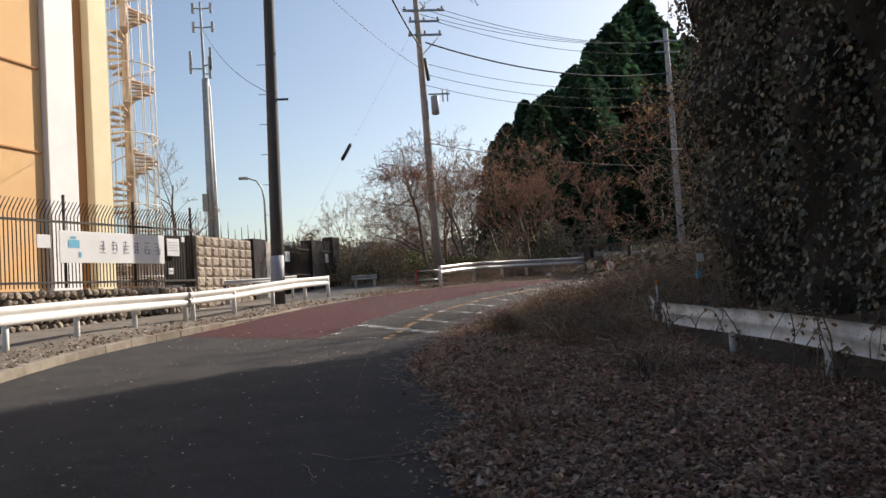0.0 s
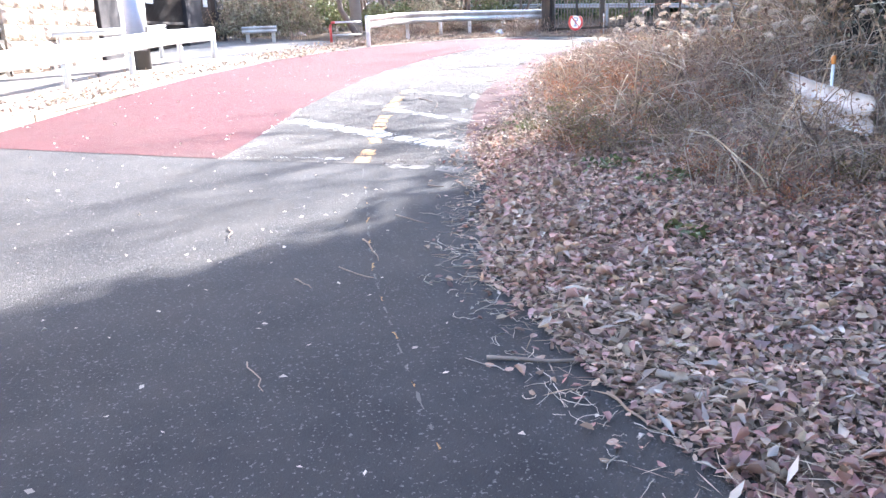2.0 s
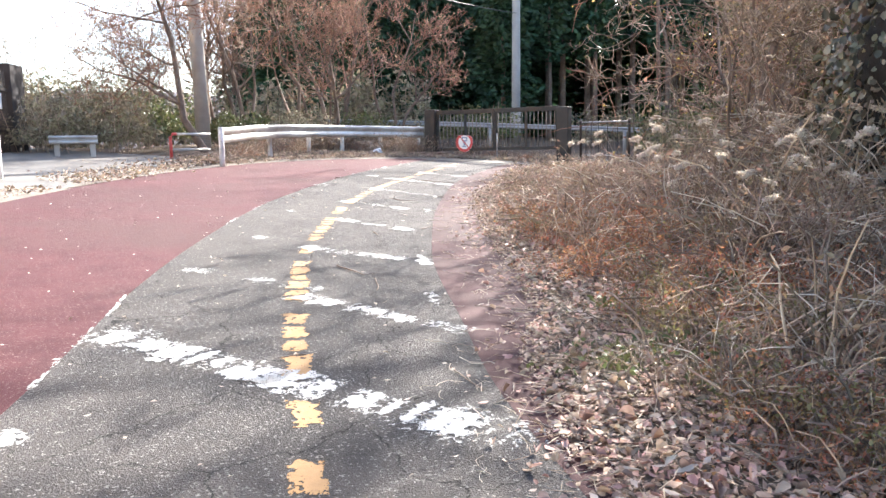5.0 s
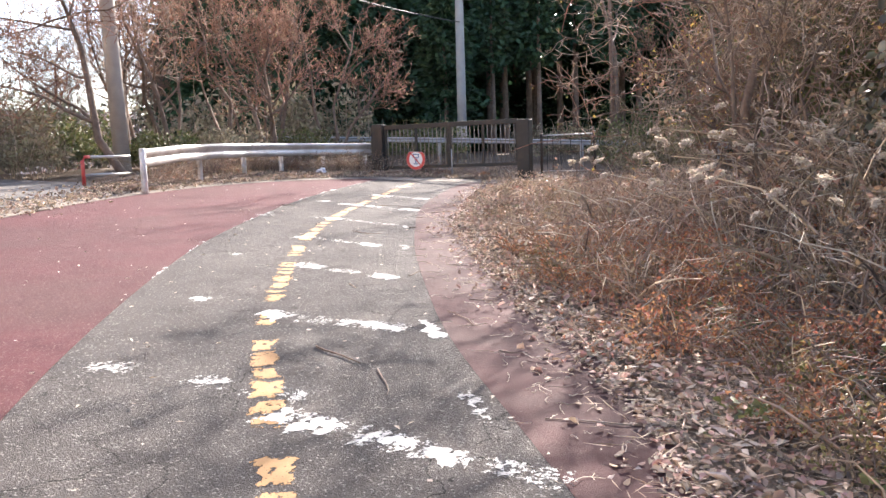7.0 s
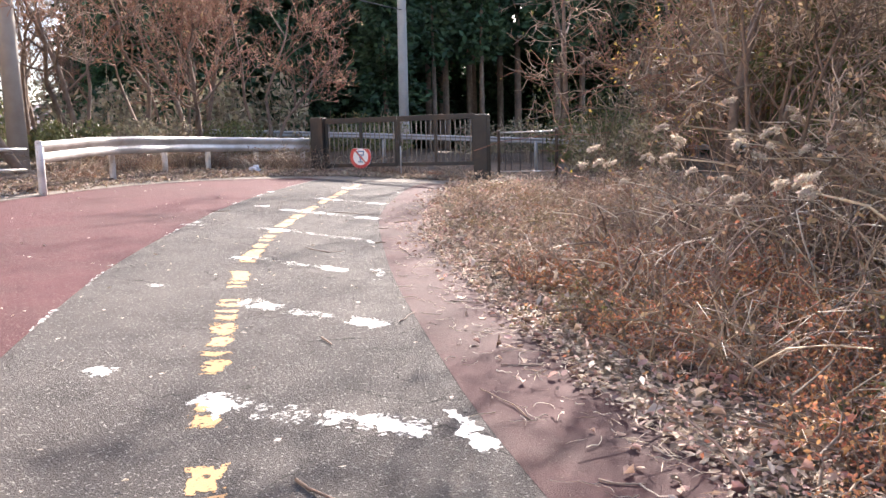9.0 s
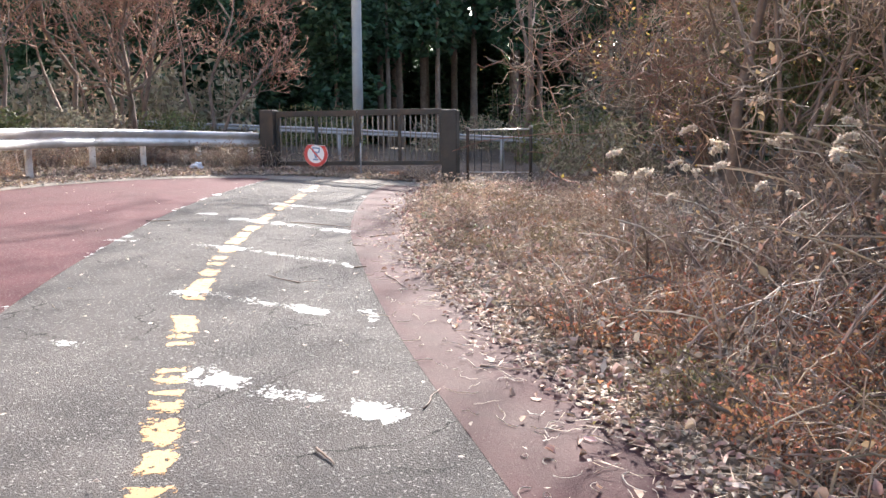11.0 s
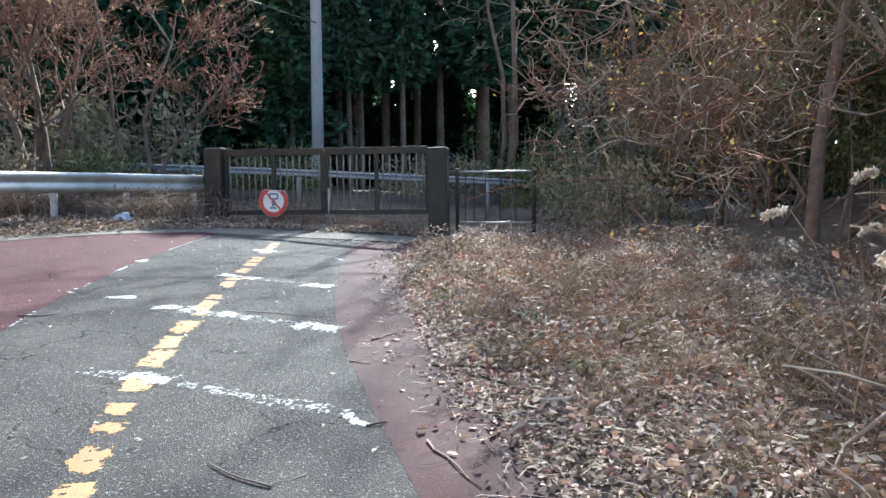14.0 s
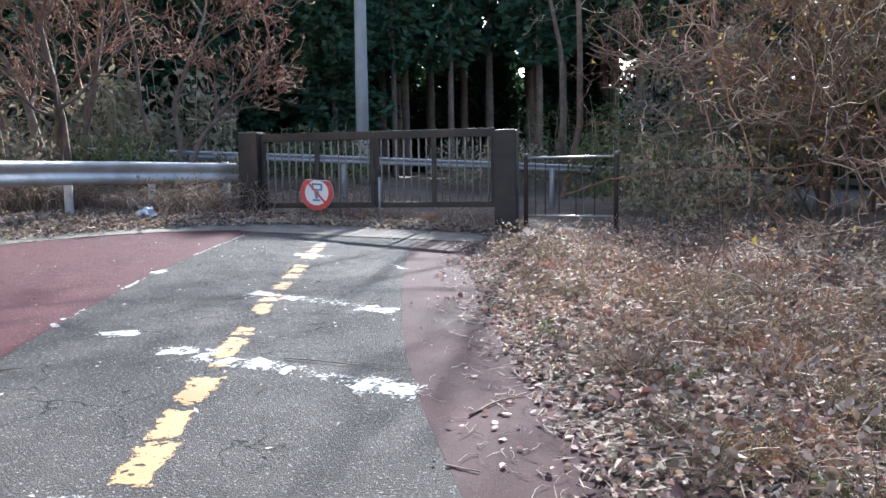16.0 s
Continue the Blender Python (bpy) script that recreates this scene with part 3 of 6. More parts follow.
s, i = 0.02, 0
while s < seg[-1] - 0.15:
    ln = rs.uniform(0.24, 0.36) if s < 1.6 else rs.uniform(0.08, 0.26) if s < 6.5 else rs.uniform(0.12, 0.42)
    part("yellow_dash", patch("yellow_dash", on_yellow(s), on_yellow(min(s + ln, seg[-1])), 0.138 * rs.uniform(0.88, 1.05), M["yellow"], 0.0035, 0.01, i), marks)
    s += ln + (rs.choice([0.015, 0.03, 0.1, 0.26], p=[0.4, 0.3, 0.18, 0.12]) if s < 3.5 else rs.choice([0.02, 0.05, 0.12, 0.3], p=[0.3, 0.25, 0.25, 0.2]))
    i += 1
BARS = [  # cross bars of the slow-down marking: from, to, width, strong or faint
    ((-1.03, 13.6), (-0.62, 13.03), 0.22, 1), ((-0.62, 13.03), (-0.42, 12.68), 0.17, 1), ((-0.45, 12.74), (-0.28, 12.46), 0.24, 1), ((-0.24, 12.4), (-0.1, 12.17), 0.2, 1),
    ((-0.08, 12.16), (0.1, 11.92), 0.26, 1), ((0.12, 11.92), (0.32, 11.72), 0.2, 0), ((-1.5, 12.3), (-1.35, 12.5), 0.1, 1), ((-0.95, 11.68), (-0.8, 11.6), 0.08, 1), ((-1.7, 11.95), (-0.95, 11.68), 0.03, 0),
    ((0.06, 14.05), (0.24, 13.75), 0.16, 1), ((0.28, 13.68), (0.5, 13.3), 0.13, 1), ((0.52, 13.25), (0.68, 13.0), 0.12, 0),
    ((-0.45, 15.0), (-0.25, 14.85), 0.12, 0), ((-0.1, 14.6), (0.05, 14.42), 0.14, 0), ((0.1, 14.35), (0.25, 14.1), 0.14, 0),
    ((0.6, 15.6), (0.72, 15.4), 0.17, 1), ((0.72, 15.38), (0.86, 15.2), 0.14, 0), ((0.9, 15.17), (1.17, 14.88), 0.15, 1), ((0.36, 16.16), (0.42, 16.05), 0.12, 1),
    ((1.4, 17.0), (1.5, 16.72), 0.15, 1), ((1.52, 16.68), (1.66, 16.4), 0.1, 0), ((1.7, 16.33), (1.82, 16.12), 0.16, 1),
    ((1.9, 18.38), (2.05, 18.2), 0.15, 1), ((2.1, 18.2), (2.3, 17.75), 0.09, 0), ((2.3, 17.72), (2.42, 17.5), 0.13, 1),
    ((2.7, 19.86), (2.85, 19.68), 0.1, 0), ((2.84, 19.68), (2.98, 19.45), 0.15, 1), ((3.0, 19.4), (3.16, 18.98), 0.09, 0), ((3.16, 18.97), (3.3, 18.72), 0.1, 0),
    ((3.68, 21.12), (3.82, 20.85), 0.17, 1), ((3.82, 20.83), (4.02, 20.42), 0.13, 1), ((4.03, 20.4), (4.13, 20.18), 0.1, 0), ((4.12, 20.18), (4.28, 19.9), 0.2, 1),
    ((4.72, 22.12), (4.92, 21.8), 0.15, 1), ((4.93, 21.78), (5.08, 21.45), 0.11, 0), ((5.05, 21.4), (5.2, 21.16), 0.16, 1),
    ((5.9, 23.5), (6.12, 23.25), 0.16, 1), ((6.5, 24.2), (6.75, 23.9), 0.1, 0), ((3.53, 21.58), (3.7, 21.44), 0.1, 1), ((2.2, 20.3), (2.4, 20.15), 0.07, 0), ((1.05, 17.7), (1.2, 17.6), 0.07, 0),
]
for i, (a, b, w, strong) in enumerate(BARS):
    a, b = np.array(a), np.array(b)
    side = np.array([b[1] - a[1], a[0] - b[0]]) / np.linalg.norm(b - a)
    n_ = max(1, int(round(np.linalg.norm(b - a) / 0.17)))
    cuts = np.r_[0, np.cumsum(rs.uniform(0.35, 1.6, n_))]
    cuts /= cuts[-1]
    part("paint_flakes", patch("paint_flakes", a - (b - a) * 0.12, b + (b - a) * 0.12, w * 1.8, M["speckle"], 0.0032, 0.02, 700 + i), marks)
    for k in range(n_):
        if not strong and rs.random() < 0.35:
            continue
        u0, u1 = cuts[k] + rs.uniform(0.0, 0.02), cuts[k + 1] - rs.choice([0.0, 0.01, 0.06])
        off = side * rs.normal(0, 0.012)
        part("white_bar", patch("white_bar", a + (b - a) * u0 + off, a + (b - a) * u1 + off + side * rs.normal(0, 0.01), w * rs.uniform(0.7, 1.3), M["white_line" if strong else "white_faint"], 0.0045, 0.022, 50 + i * 9 + k), marks)
for i, (a, b) in enumerate([((0.86, 13.9), (0.75, 13.5)), ((1.33, 15.0), (1.22, 14.6)), ((2.64, 17.5), (2.44, 17.1)), ((3.4, 18.76), (3.24, 18.46)), ((4.25, 20.1), (4.15, 19.95)), ((6.36, 22.62), (6.26, 22.36)),
                            ((3.36, 21.8), (3.56, 21.98)), ((4.46, 23.1), (4.64, 23.24)), ((2.35, 20.35), (2.5, 20.5)), ((1.0, 18.35), (1.08, 18.5))]):
    part("edge_dash", patch("edge_dash", a, b, 0.09, M["white_line" if i % 3 == 1 else "white_faint"], 0.0042, 0.02, 130 + i), marks)
for nm, curve, w in (("edge_line", EDGE_L, 0.03),):
    c = resample(curve, 60)
    for i in range(0, 58, 2):
        if rs.random() < 0.5:
            continue
        part(nm, patch(nm, c[i], c[i + 2] if i + 2 < 60 else c[i + 1], w, M["white_faint"], 0.0048, 0.006, 200 + i), marks)
for i, (a, b, w) in enumerate([((-0.6, 11.3), (-0.25, 11.1), 0.2), ((-0.25, 11.1), (0.05, 10.92), 0.26)]):
    part("dust", patch("dust", a, b, w, M["dust"], 0.0028, 0.03, 860 + i), marks, "pale sandy dust on the asphalt")
crack = resample([(-1.2, 6.4), (-1.17, 7.5), (-1.12, 8.4), (-1.06, 9.2), (-0.85, 10.4), (-0.7, 11.4)], 40)
for i in range(0, 38, 1):
    if rs.random() < 0.75:
        part("crack", patch("crack", crack[i], crack[i] + (crack[i + 1] - crack[i]) * rs.uniform(0.3, 0.9), rs.uniform(0.006, 0.013), M["yard" if i % 3 else "yellow"], 0.002, 0.008, 300 + i), marks)


# ---- kerb ----
kerb = thing("kerb", (0, 0, 0), "low weathered concrete kerb along the road", "kerb", kind="structure")
kc = resample(KERB[1:], 400)
ks = np.r_[0, np.cumsum(np.linalg.norm(np.diff(kc, axis=0), axis=1))]
stone_me = bmmesh("kerb_block", box(0.16, 0.588, 0.17, (0, 0, -0.06), 0.012), M["concrete"])
for u in np.arange(0.3, ks[-1] - 3.0, 0.6):
    p, q = [np.array([np.interp(u + e, ks, kc[:, 0]), np.interp(u + e, ks, kc[:, 1])]) for e in (0, 0.05)]
    part("kerb_block", stone_me, kerb, m=pose(p[0], p[1], float(zp(p[0], p[1]) + kerb_rise(p[1])) - 0.085, math.degrees(0.067), 0, -math.degrees(math.atan2(q[0] - p[0], q[1] - p[1]))))


# ---- guard rails ----
def beam_mesh(name, pts, zs, height, material, depth=0.05, n=40):
    """A W-profile steel beam swept along plan points; zs: height of its top edge at each point."""
    prof = np.array([(0.1, 0.5), (0.5, 0.48), (0.9, 0.4), (1, 0.3), (0.85, 0.14), (0.35, 0.06), (0.35, -0.06), (0.85, -0.14), (1, -0.3), (0.9, -0.4), (0.5, -0.48), (0.1, -0.5)])
    prof = np.vstack([prof, prof[::-1] + [-0.14, 0]])
    p = resample(pts, n)
    pts = np.array(pts)
    zz = np.interp(np.linspace(0, 1, n), np.linspace(0, 1, len(zs)), zs)
    t = np.gradient(p, axis=0)
    t /= np.linalg.norm(t, axis=1, keepdims=True)
    side = np.stack([t[:, 1], -t[:, 0]], 1)
    v = np.empty((n, len(prof), 3))
    v[..., :2] = p[:, None] + side[:, None] * prof[None, :, :1] * depth
    v[..., 2] = zz[:, None] + (prof[None, :, 1] - 0.5) * height
    m = len(prof)
    a = np.arange(n - 1)[:, None] * m + np.arange(m)[None]
    b = np.arange(n - 1)[:, None] * m + (np.arange(m)[None] + 1) % m
    f = np.stack([a, b, b + m, a + m], -1).reshape(-1, 4)
    return npmesh(name, v.reshape(-1, 3), f, material)


def guard_rail(label, pts, top, height, material, posts, post_r=0.048, end_post=False, sink=0.0, post_mat=None):
    rail = thing("guard_rail", (*pts[0], float(gz(*pts[0]))), label, "guard rail")
    inv = Matrix.Translation(rail.matrix_basis.translation).inverted()
    zs = [float(zp(*p)) + top + sink for p in pts]
    part("beam", beam_mesh("beam", pts, zs, height, material), rail, m=inv)
    for (x, y) in posts:
        z0 = min(float(gz(x, y)), float(zp(x, y))) - 0.1
        z1 = float(zp(x, y)) + top + sink - (0.0 if end_post and (x, y) in (posts[0], posts[-1]) else height * 0.35)
        part("post", tube_mesh("post", [(x, y, z0), (x, y, z1), (x, y, z1 + 0.012)], [post_r, post_r, post_r * 0.7], post_mat or material, 12), rail, m=inv)
    for (x, y) in posts[1:-1]:
        part("bracket", bmmesh("bracket", box(0.07, 0.05, height * 0.55, (x, y, float(zp(x, y)) + top + sink - height * 0.78), 0.006), material), rail, m=inv)
    return rail


guard_rail("white painted steel guard rail along the kerb", [(-6.7, 0), (-6.5, 7), (-6.25, 9.6), (-5.8, 11.6), (-5.4, 13.3), (-4.9, 14.8), (-4.3, 15.9)], 0.58, 0.27, M["rail_white"],
           [(-6.75, 3.5), (-6.62, 6.5), (-6.4, 9.3), (-5.9, 11.5), (-5.52, 13.2), (-5.02, 14.7), (-4.36, 15.85)], end_post=True)
guard_rail("white painted steel guard rail with a capped end post", [(-4.28, 15.85), (-3.6, 17.2), (-2.9, 19.0), (-2.3, 20.6), (-1.72, 21.6)], 0.58, 0.25, M["rail_white"],
           [(-4.24, 15.95), (-3.62, 17.2), (-2.96, 18.9), (-2.3, 20.7), (-1.72, 21.6)], end_post=True)
guard_rail("white rail of the entry behind the pole", [(-4.3, 20.4), (-3.4, 21.0), (-2.6, 22.1)], 0.62, 0.12, M["rail_white"], [(-4.2, 20.5), (-2.7, 22.0)], 0.035)
guard_rail("weathered galvanised guard rail on the bend above the leaves", [(1.62, 23.5), (2.95, 25.2), (4.1, 26.25), (5.1, 26.85), (6.2, 27.15), (7.3, 27.1)], 0.67, 0.27, M["galv"],
           [(1.62, 23.5), (2.95, 25.3), (4.1, 26.35), (5.1, 26.95), (6.2, 27.25), (7.2, 27.2)], end_post=True, post_mat=M["rail_dirty"])
guard_rail("stained white guard rail overgrown by dry brush", [(2.7, -2), (2.8, 3), (2.84, 6.5), (2.86, 9.0), (2.95, 10.2)], 0.455, 0.27, M["rail_dirty"],
           [(2.88, 0), (2.9, 3.2), (2.95, 6.5), (2.97, 8.25), (3.05, 10.1)])
guard_rail("end of a stained white guard rail sunk in dry brush", [(3.0, 10.5), (3.22, 11.2), (3.62, 12.2)], 0.46, 0.3, M["rail_dirty"], [(3.3, 11.2), (3.62, 12.0)])
guard_rail("galvanised guard rail beyond the closed gate", [(6.0, 30.5), (9.0, 29.0), (12.0, 27.0), (15.5, 24.8), (19, 22)], 0.75, 0.13, M["grey_metal"], [(7, 30.1), (10, 28.4), (13, 26.3), (16, 24.4)])


def vine(seed, x, y, ln, up):
    """A withered vine scrambling over the rail, with a few leaves left."""
    rng = np.random.default_rng(seed)
    u = np.linspace(0, 1, 12)
    z0 = float(gz(x, y))
    px = -0.1 - 0.05 * np.sin(u * 7 + seed) - 0.1 * (1 - np.sin(np.pi * u))
    py = (u - 0.5) * ln + np.cumsum(rng.normal(0, 0.03, 12))
    pz = up * np.sin(np.pi * np.clip(u * 1.15, 0, 1)) ** 0.8 + np.cumsum(rng.normal(0, 0.015, 12)) + 0.02
    t = thing("vine", (x, y, z0), "withered brown vine scrambling over the guard rail", "vine", "vines on the overgrown rail")
    part("stem", tube_mesh("stem", np.stack([px, py, pz], 1), rng.uniform(0.004, 0.009) * (1 - 0.5 * u), M["bark"], 5), t)
    k = rng.integers(0, 12, 14)
    part("foliage", npmesh("foliage", *leaves(np.stack([px[k], py[k], pz[k]], 1) + rng.normal(0, 0.035, (14, 3)), 0.035, rng, 1.4, 0, 0.3, fine=True), M["brown_leaf"]), t)


rv = np.random.default_rng(63)
for i in range(20):
    vy = rv.uniform(3.2, 11.9)
    vine(640 + i, float(np.interp(vy, [3, 6.5, 9.0, 10.2, 12.2], [2.8, 2.84, 2.86, 2.98, 3.55])), vy, rv.uniform(0.3, 1.3), rv.uniform(0.35, 0.62))

tag = thing("marker_stake", (3.9, 10.9, float(gz(3.9, 10.9))), "thin stake with a faded white tag and a blue tag", "marker")
part("stake", tube_mesh("stake", [(0, 0, -0.2), (0, 0, 1.05)], [0.014, 0.012], M["bark"], 8), tag)
part("tag", bmmesh("tag", box(0.1, 0.02, 0.12, (0.02, -0.02, 0.88), 0.005), M["banner"]), tag, "faded white tag")
part("tag", bmmesh("tag", box(0.06, 0.03, 0.11, (-0.03, -0.02, 0.64), 0.01), M["blue"]), tag, "blue plastic tag")
refl = thing("delineator", (3.43, 11.38, float(zp(3.43, 11.38))), "white delineator post with an orange reflector beside the rail", "road post")
part("post", tube_mesh("post", [(0, 0, -0.1), (0, 0, 0.6)], [0.014, 0.014], M["rail_white"], 10), refl)
part("reflector", tube_mesh("reflector", [(0, 0, 0.6), (0, 0, 0.61), (0, 0, 0.66), (0, 0, 0.675)], [0.015, 0.02, 0.02, 0.012], M["orange_cap"], 12), refl, "orange reflector head")

for (bx, by, ang) in ((-0.62, 25.9, -8),):
    tb = thing("low_barrier", pose(bx, by, float(gz(bx, by)), 0, 0, ang), "short galvanised barrier on two concrete posts", "barrier")
    part("beam", beam_mesh("beam", [(-0.42, 0), (0, 0.0), (0.42, 0)], [0.45, 0.45, 0.45], 0.16, M["galv"]), tb)
    for sx in (-0.3, 0.32):
        part("post", bmmesh("post", box(0.09, 0.09, 0.42, (sx, 0.06, -0.05), 0.01), M["pale_wall"]), tb)
rb = thing("pipe_barrier", pose(1.05, 25.4, float(gz(1.05, 25.4)), 0, 0, 12), "low pipe barrier with a rusty red end", "barrier")
part("pipe", tube_mesh("pipe", [(0, 0, 0.0), (0, 0, 0.46), (0.04, 0, 0.52), (0.12, 0, 0.52)], [0.03] * 4, M["red_sign"], 10), rb, "rusty red bent pipe")
part("rail", tube_mesh("rail", [(0.12, 0, 0.52), (0.8, 0, 0.52)], [0.024] * 2, M["galv"], 8), rb)
part("rail", tube_mesh("rail", [(0.0, 0, 0.22), (0.8, 0, 0.22)], [0.024] * 2, M["galv"], 8), rb)


# ---- the closed gate ----
GA, GB = np.array([7.375, 26.79]), np.array([9.285, 23.985])
gdir = (GB - GA) / np.linalg.norm(GB - GA)
gang = math.degrees(math.atan2(gdir[1], gdir[0]))
za, zb = float(zp(*GA)) + 0.06, float(zp(*GB))
gate = thing("gate", pose(GA[0], GA[1], za, 0, 0, gang), "closed dark brown steel double gate with faded vertical bars", "gate")
GL = float(np.linalg.norm(GB - GA))
drop = zb - za
part("gate_post", bmmesh("gate_post", box(0.27, 0.27, 1.09, (0, 0, -0.06), 0.02), M["gate"]), gate, "left square steel post")
part("gate_post", bmmesh("gate_post", box(0.27, 0.27, 1.34, (GL, 0, drop - 0.08), 0.02), M["gate"]), gate)
z_lo, z_hi = 0.03, 0.92
half = (GL - 0.27) / 2
for k in range(2):
    x0 = 0.135 + k * half
    leaf = thing("gate_leaf", Matrix(), "", "")
    leaf.parent = gate
    for key in ("label", "category"):
        if key in leaf:
            del leaf[key]
    part("top_rail", bmmesh("top_rail", box(half - 0.02, 0.05, 0.1, (x0 + half / 2, 0, z_hi - 0.02), 0.006), M["gate"]), leaf)
    part("bottom_rail", bmmesh("bottom_rail", box(half - 0.02, 0.05, 0.07, (x0 + half / 2, 0, z_lo), 0.006), M["gate"]), leaf)
    for xx in (x0 + 0.03, x0 + half / 2, x0 + half - 0.03):
        part("stile", bmmesh("stile", box(0.055, 0.048, z_hi - z_lo, (xx, 0, z_lo + 0.03), 0.005), M["gate"]), leaf)
    nb = 15
    for i in range(nb):
        xx = x0 + 0.09 + (half - 0.18) * i / (nb - 1)
        part("bar", tube_mesh("bar", [(xx, 0, z_lo + 0.06), (xx, 0, z_hi + 0.01)], [0.0105] * 2, M["bar"], 8), leaf)
part("latch", bmmesh("latch", box(0.09, 0.08, 0.16, (GL / 2, -0.03, 0.36), 0.01), M["iron"]), gate)
part("drop_bolt", tube_mesh("drop_bolt", [(GL / 2 + 0.07, -0.05, drop / 2 - 0.02), (GL / 2 + 0.07, -0.05, 0.42)], [0.014] * 2, M["grey_metal"], 8), gate)

sg = thing("gate", pose(9.97, 24.27, float(zp(9.97, 24.27)), 0, 0, -62), "low dark steel side gate with a pale top rail", "gate")
SL = 1.17
for xx in (0, SL):
    part("gate_post", tube_mesh("gate_post", [(xx, 0, -0.1), (xx, 0, 0.92), (xx, 0, 0.94)], [0.03, 0.03, 0.02], M["iron"], 10), sg)
    part("cap", tube_mesh("cap", [(xx, 0, 0.93), (xx, 0, 0.955), (xx, 0, 0.98)], [0.035, 0.04, 0.02], M["bar"], 10), sg)
part("top_rail", tube_mesh("top_rail", [(0, 0, 0.92), (SL, 0, 0.92)], [0.014] * 2, M["galv"], 8), sg, "pale galvanised top rail")
part("bottom_rail", tube_mesh("bottom_rail", [(0, 0, 0.16), (SL, 0, 0.16)], [0.012] * 2, M["galv"], 8), sg)
for xx in (0.13, 0.26, 0.44, 0.66, 0.9):
    part("bar", tube_mesh("bar", [(xx, 0, 0.16), (xx, 0, 0.91)], [0.007] * 2, M["iron"], 6), sg)


def disc(name, r, y, material, r_in=0.0, n=72, cut=9.0):
    """A round plate or ring, its top trimmed level as far as cut."""
    a = np.linspace(0, 2 * np.pi, n, endpoint=False)
    bm = bmesh.new()
    rings = []
    for rr, yy in ((r, y), (r, y + 0.004), (r_in, y + 0.004), (r_in, y)) if r_in else ((r, y), (r, y + 0.004)):
        rings.append([bm.verts.new((rr * math.cos(t), yy, min(rr * math.sin(t), cut - (0.0005 if rr < r else 0)))) for t in a])
    for q in range(len(rings) if r_in else len(rings) - 1):
        A, B = rings[q], rings[(q + 1) % len(rings)]
        for i in range(n):
            bm.faces.new((A[i], A[(i + 1) % n], B[(i + 1) % n], B[i]))
    if not r_in:
        bm.faces.new(rings[0])
        bm.faces.new(rings[1][::-1])
    return bmmesh(name, bm, material)


sp = GA + gdir * 0.93 + np.array([gdir[1], -gdir[0]]) * 0.0
toward = np.array([-gdir[1], gdir[0]]) * -1
sp = sp + toward * 0.09
sign = thing("traffic_sign", pose(sp[0], sp[1], za + 0.23, 0, 4, gang), "faded round prohibition sign tied low on the gate", "traffic sign")
part("plate", disc("plate", 0.228, 0.006, M["banner"], cut=0.165), sign)
part("ring", disc("ring", 0.225, 0.0, M["red_sign"], 0.162, cut=0.158), sign, "faded red ring")
part("slash", bmmesh("slash", (lambda b: (bmesh.ops.transform(b, matrix=pose(0.0, 0.0, 0.0, 0, 45, 0), verts=b.verts), b)[1])(box(0.33, 0.004, 0.026, (0, 0.002, -0.013))), M["red_sign"]), sign, "red diagonal bar")
for (sw, sh, sx, sz) in ((0.14, 0.022, 0.0, 0.098), (0.024, 0.075, -0.06, 0.035), (0.024, 0.075, 0.06, 0.035), (0.13, 0.02, 0.0, 0.028), (0.06, 0.05, 0.0, -0.03), (0.04, 0.05, 0.0, -0.075), (0.1, 0.026, 0.0, -0.11)):
    part("symbol", bmmesh("symbol", box(sw, 0.004, sh, (sx, 0.0035, sz), 0.0), M["blue_sign"]), sign, "faded blue symbol")
for sx in (-0.05, 0.05):
    part("tie", tube_mesh("tie", [(sx, 0.0, 0.15), (sx, 0.05, 0.2), (sx, 0.09, 0.16)], [0.004] * 3, M["black"], 6), sign, "black cable tie")

bg_ = thing("plastic_bag", (5.75, 26.35, float(gz(5.75, 26.35)) + 0.02), "crumpled pale plastic bag lying in the leaves", "bag")
bm = bmesh.new()
bmesh.ops.create_icosphere(bm, subdivisions=3, radius=0.13)
for v in bm.verts:
    v.co *= 0.75 + 0.5 * noise.noise(v.co * 14)
    v.co.z = max(v.co.z * 0.75, -0.03) + 0.03
part("bag", bmmesh("bag", bm, M["plastic_bag"]), bg_)


# ---- poles, cables and masts ----
def utility_pole(at, top, r0, r1, material, label, lean=(0, 0)):
    z0 = float(gz(*at))
    t = thing("utility_pole", (*at, z0), label, "utility pole")
    h = top - z0
    part("pole", tube_mesh("pole", [(lean[0] * u, lean[1] * u, -0.4 if u == 0 else h * u) for u in (0, 0.25, 0.5, 0.75, 1)], [r0 + (r1 - r0) * u for u in (0, 0.25, 0.5, 0.75, 1)], material, 20), t)
    return t, h


p1, h1 = utility_pole((-2.9, 19.75), 11.5, 0.165, 0.12, M["pole_dark"], "dark concrete pole with a pale wrap near its foot", (0.2, 0))
z1 = float(gz(-2.9, 19.75))
part("wrap", tube_mesh("wrap", [(0, 0, 0.35), (0.02, 0, 1.25)], [0.172, 0.168], M["wrap"], 20), p1, "pale grey protective wrap")
part("bracket", bmmesh("bracket", box(0.42, 0.04, 0.05, (0.3, -0.05, 6.45 - z1), 0.005), M["iron"]), p1)
for i in range(12):
    zz = 1.9 + 0.38 * i
    part("step_bolt", tube_mesh("step_bolt", [(0.02 * i / 3 * 0.1, 0, zz), (0.23 * (-1) ** i, 0, zz)], [0.009] * 2, M["grey_metal"], 6), p1)

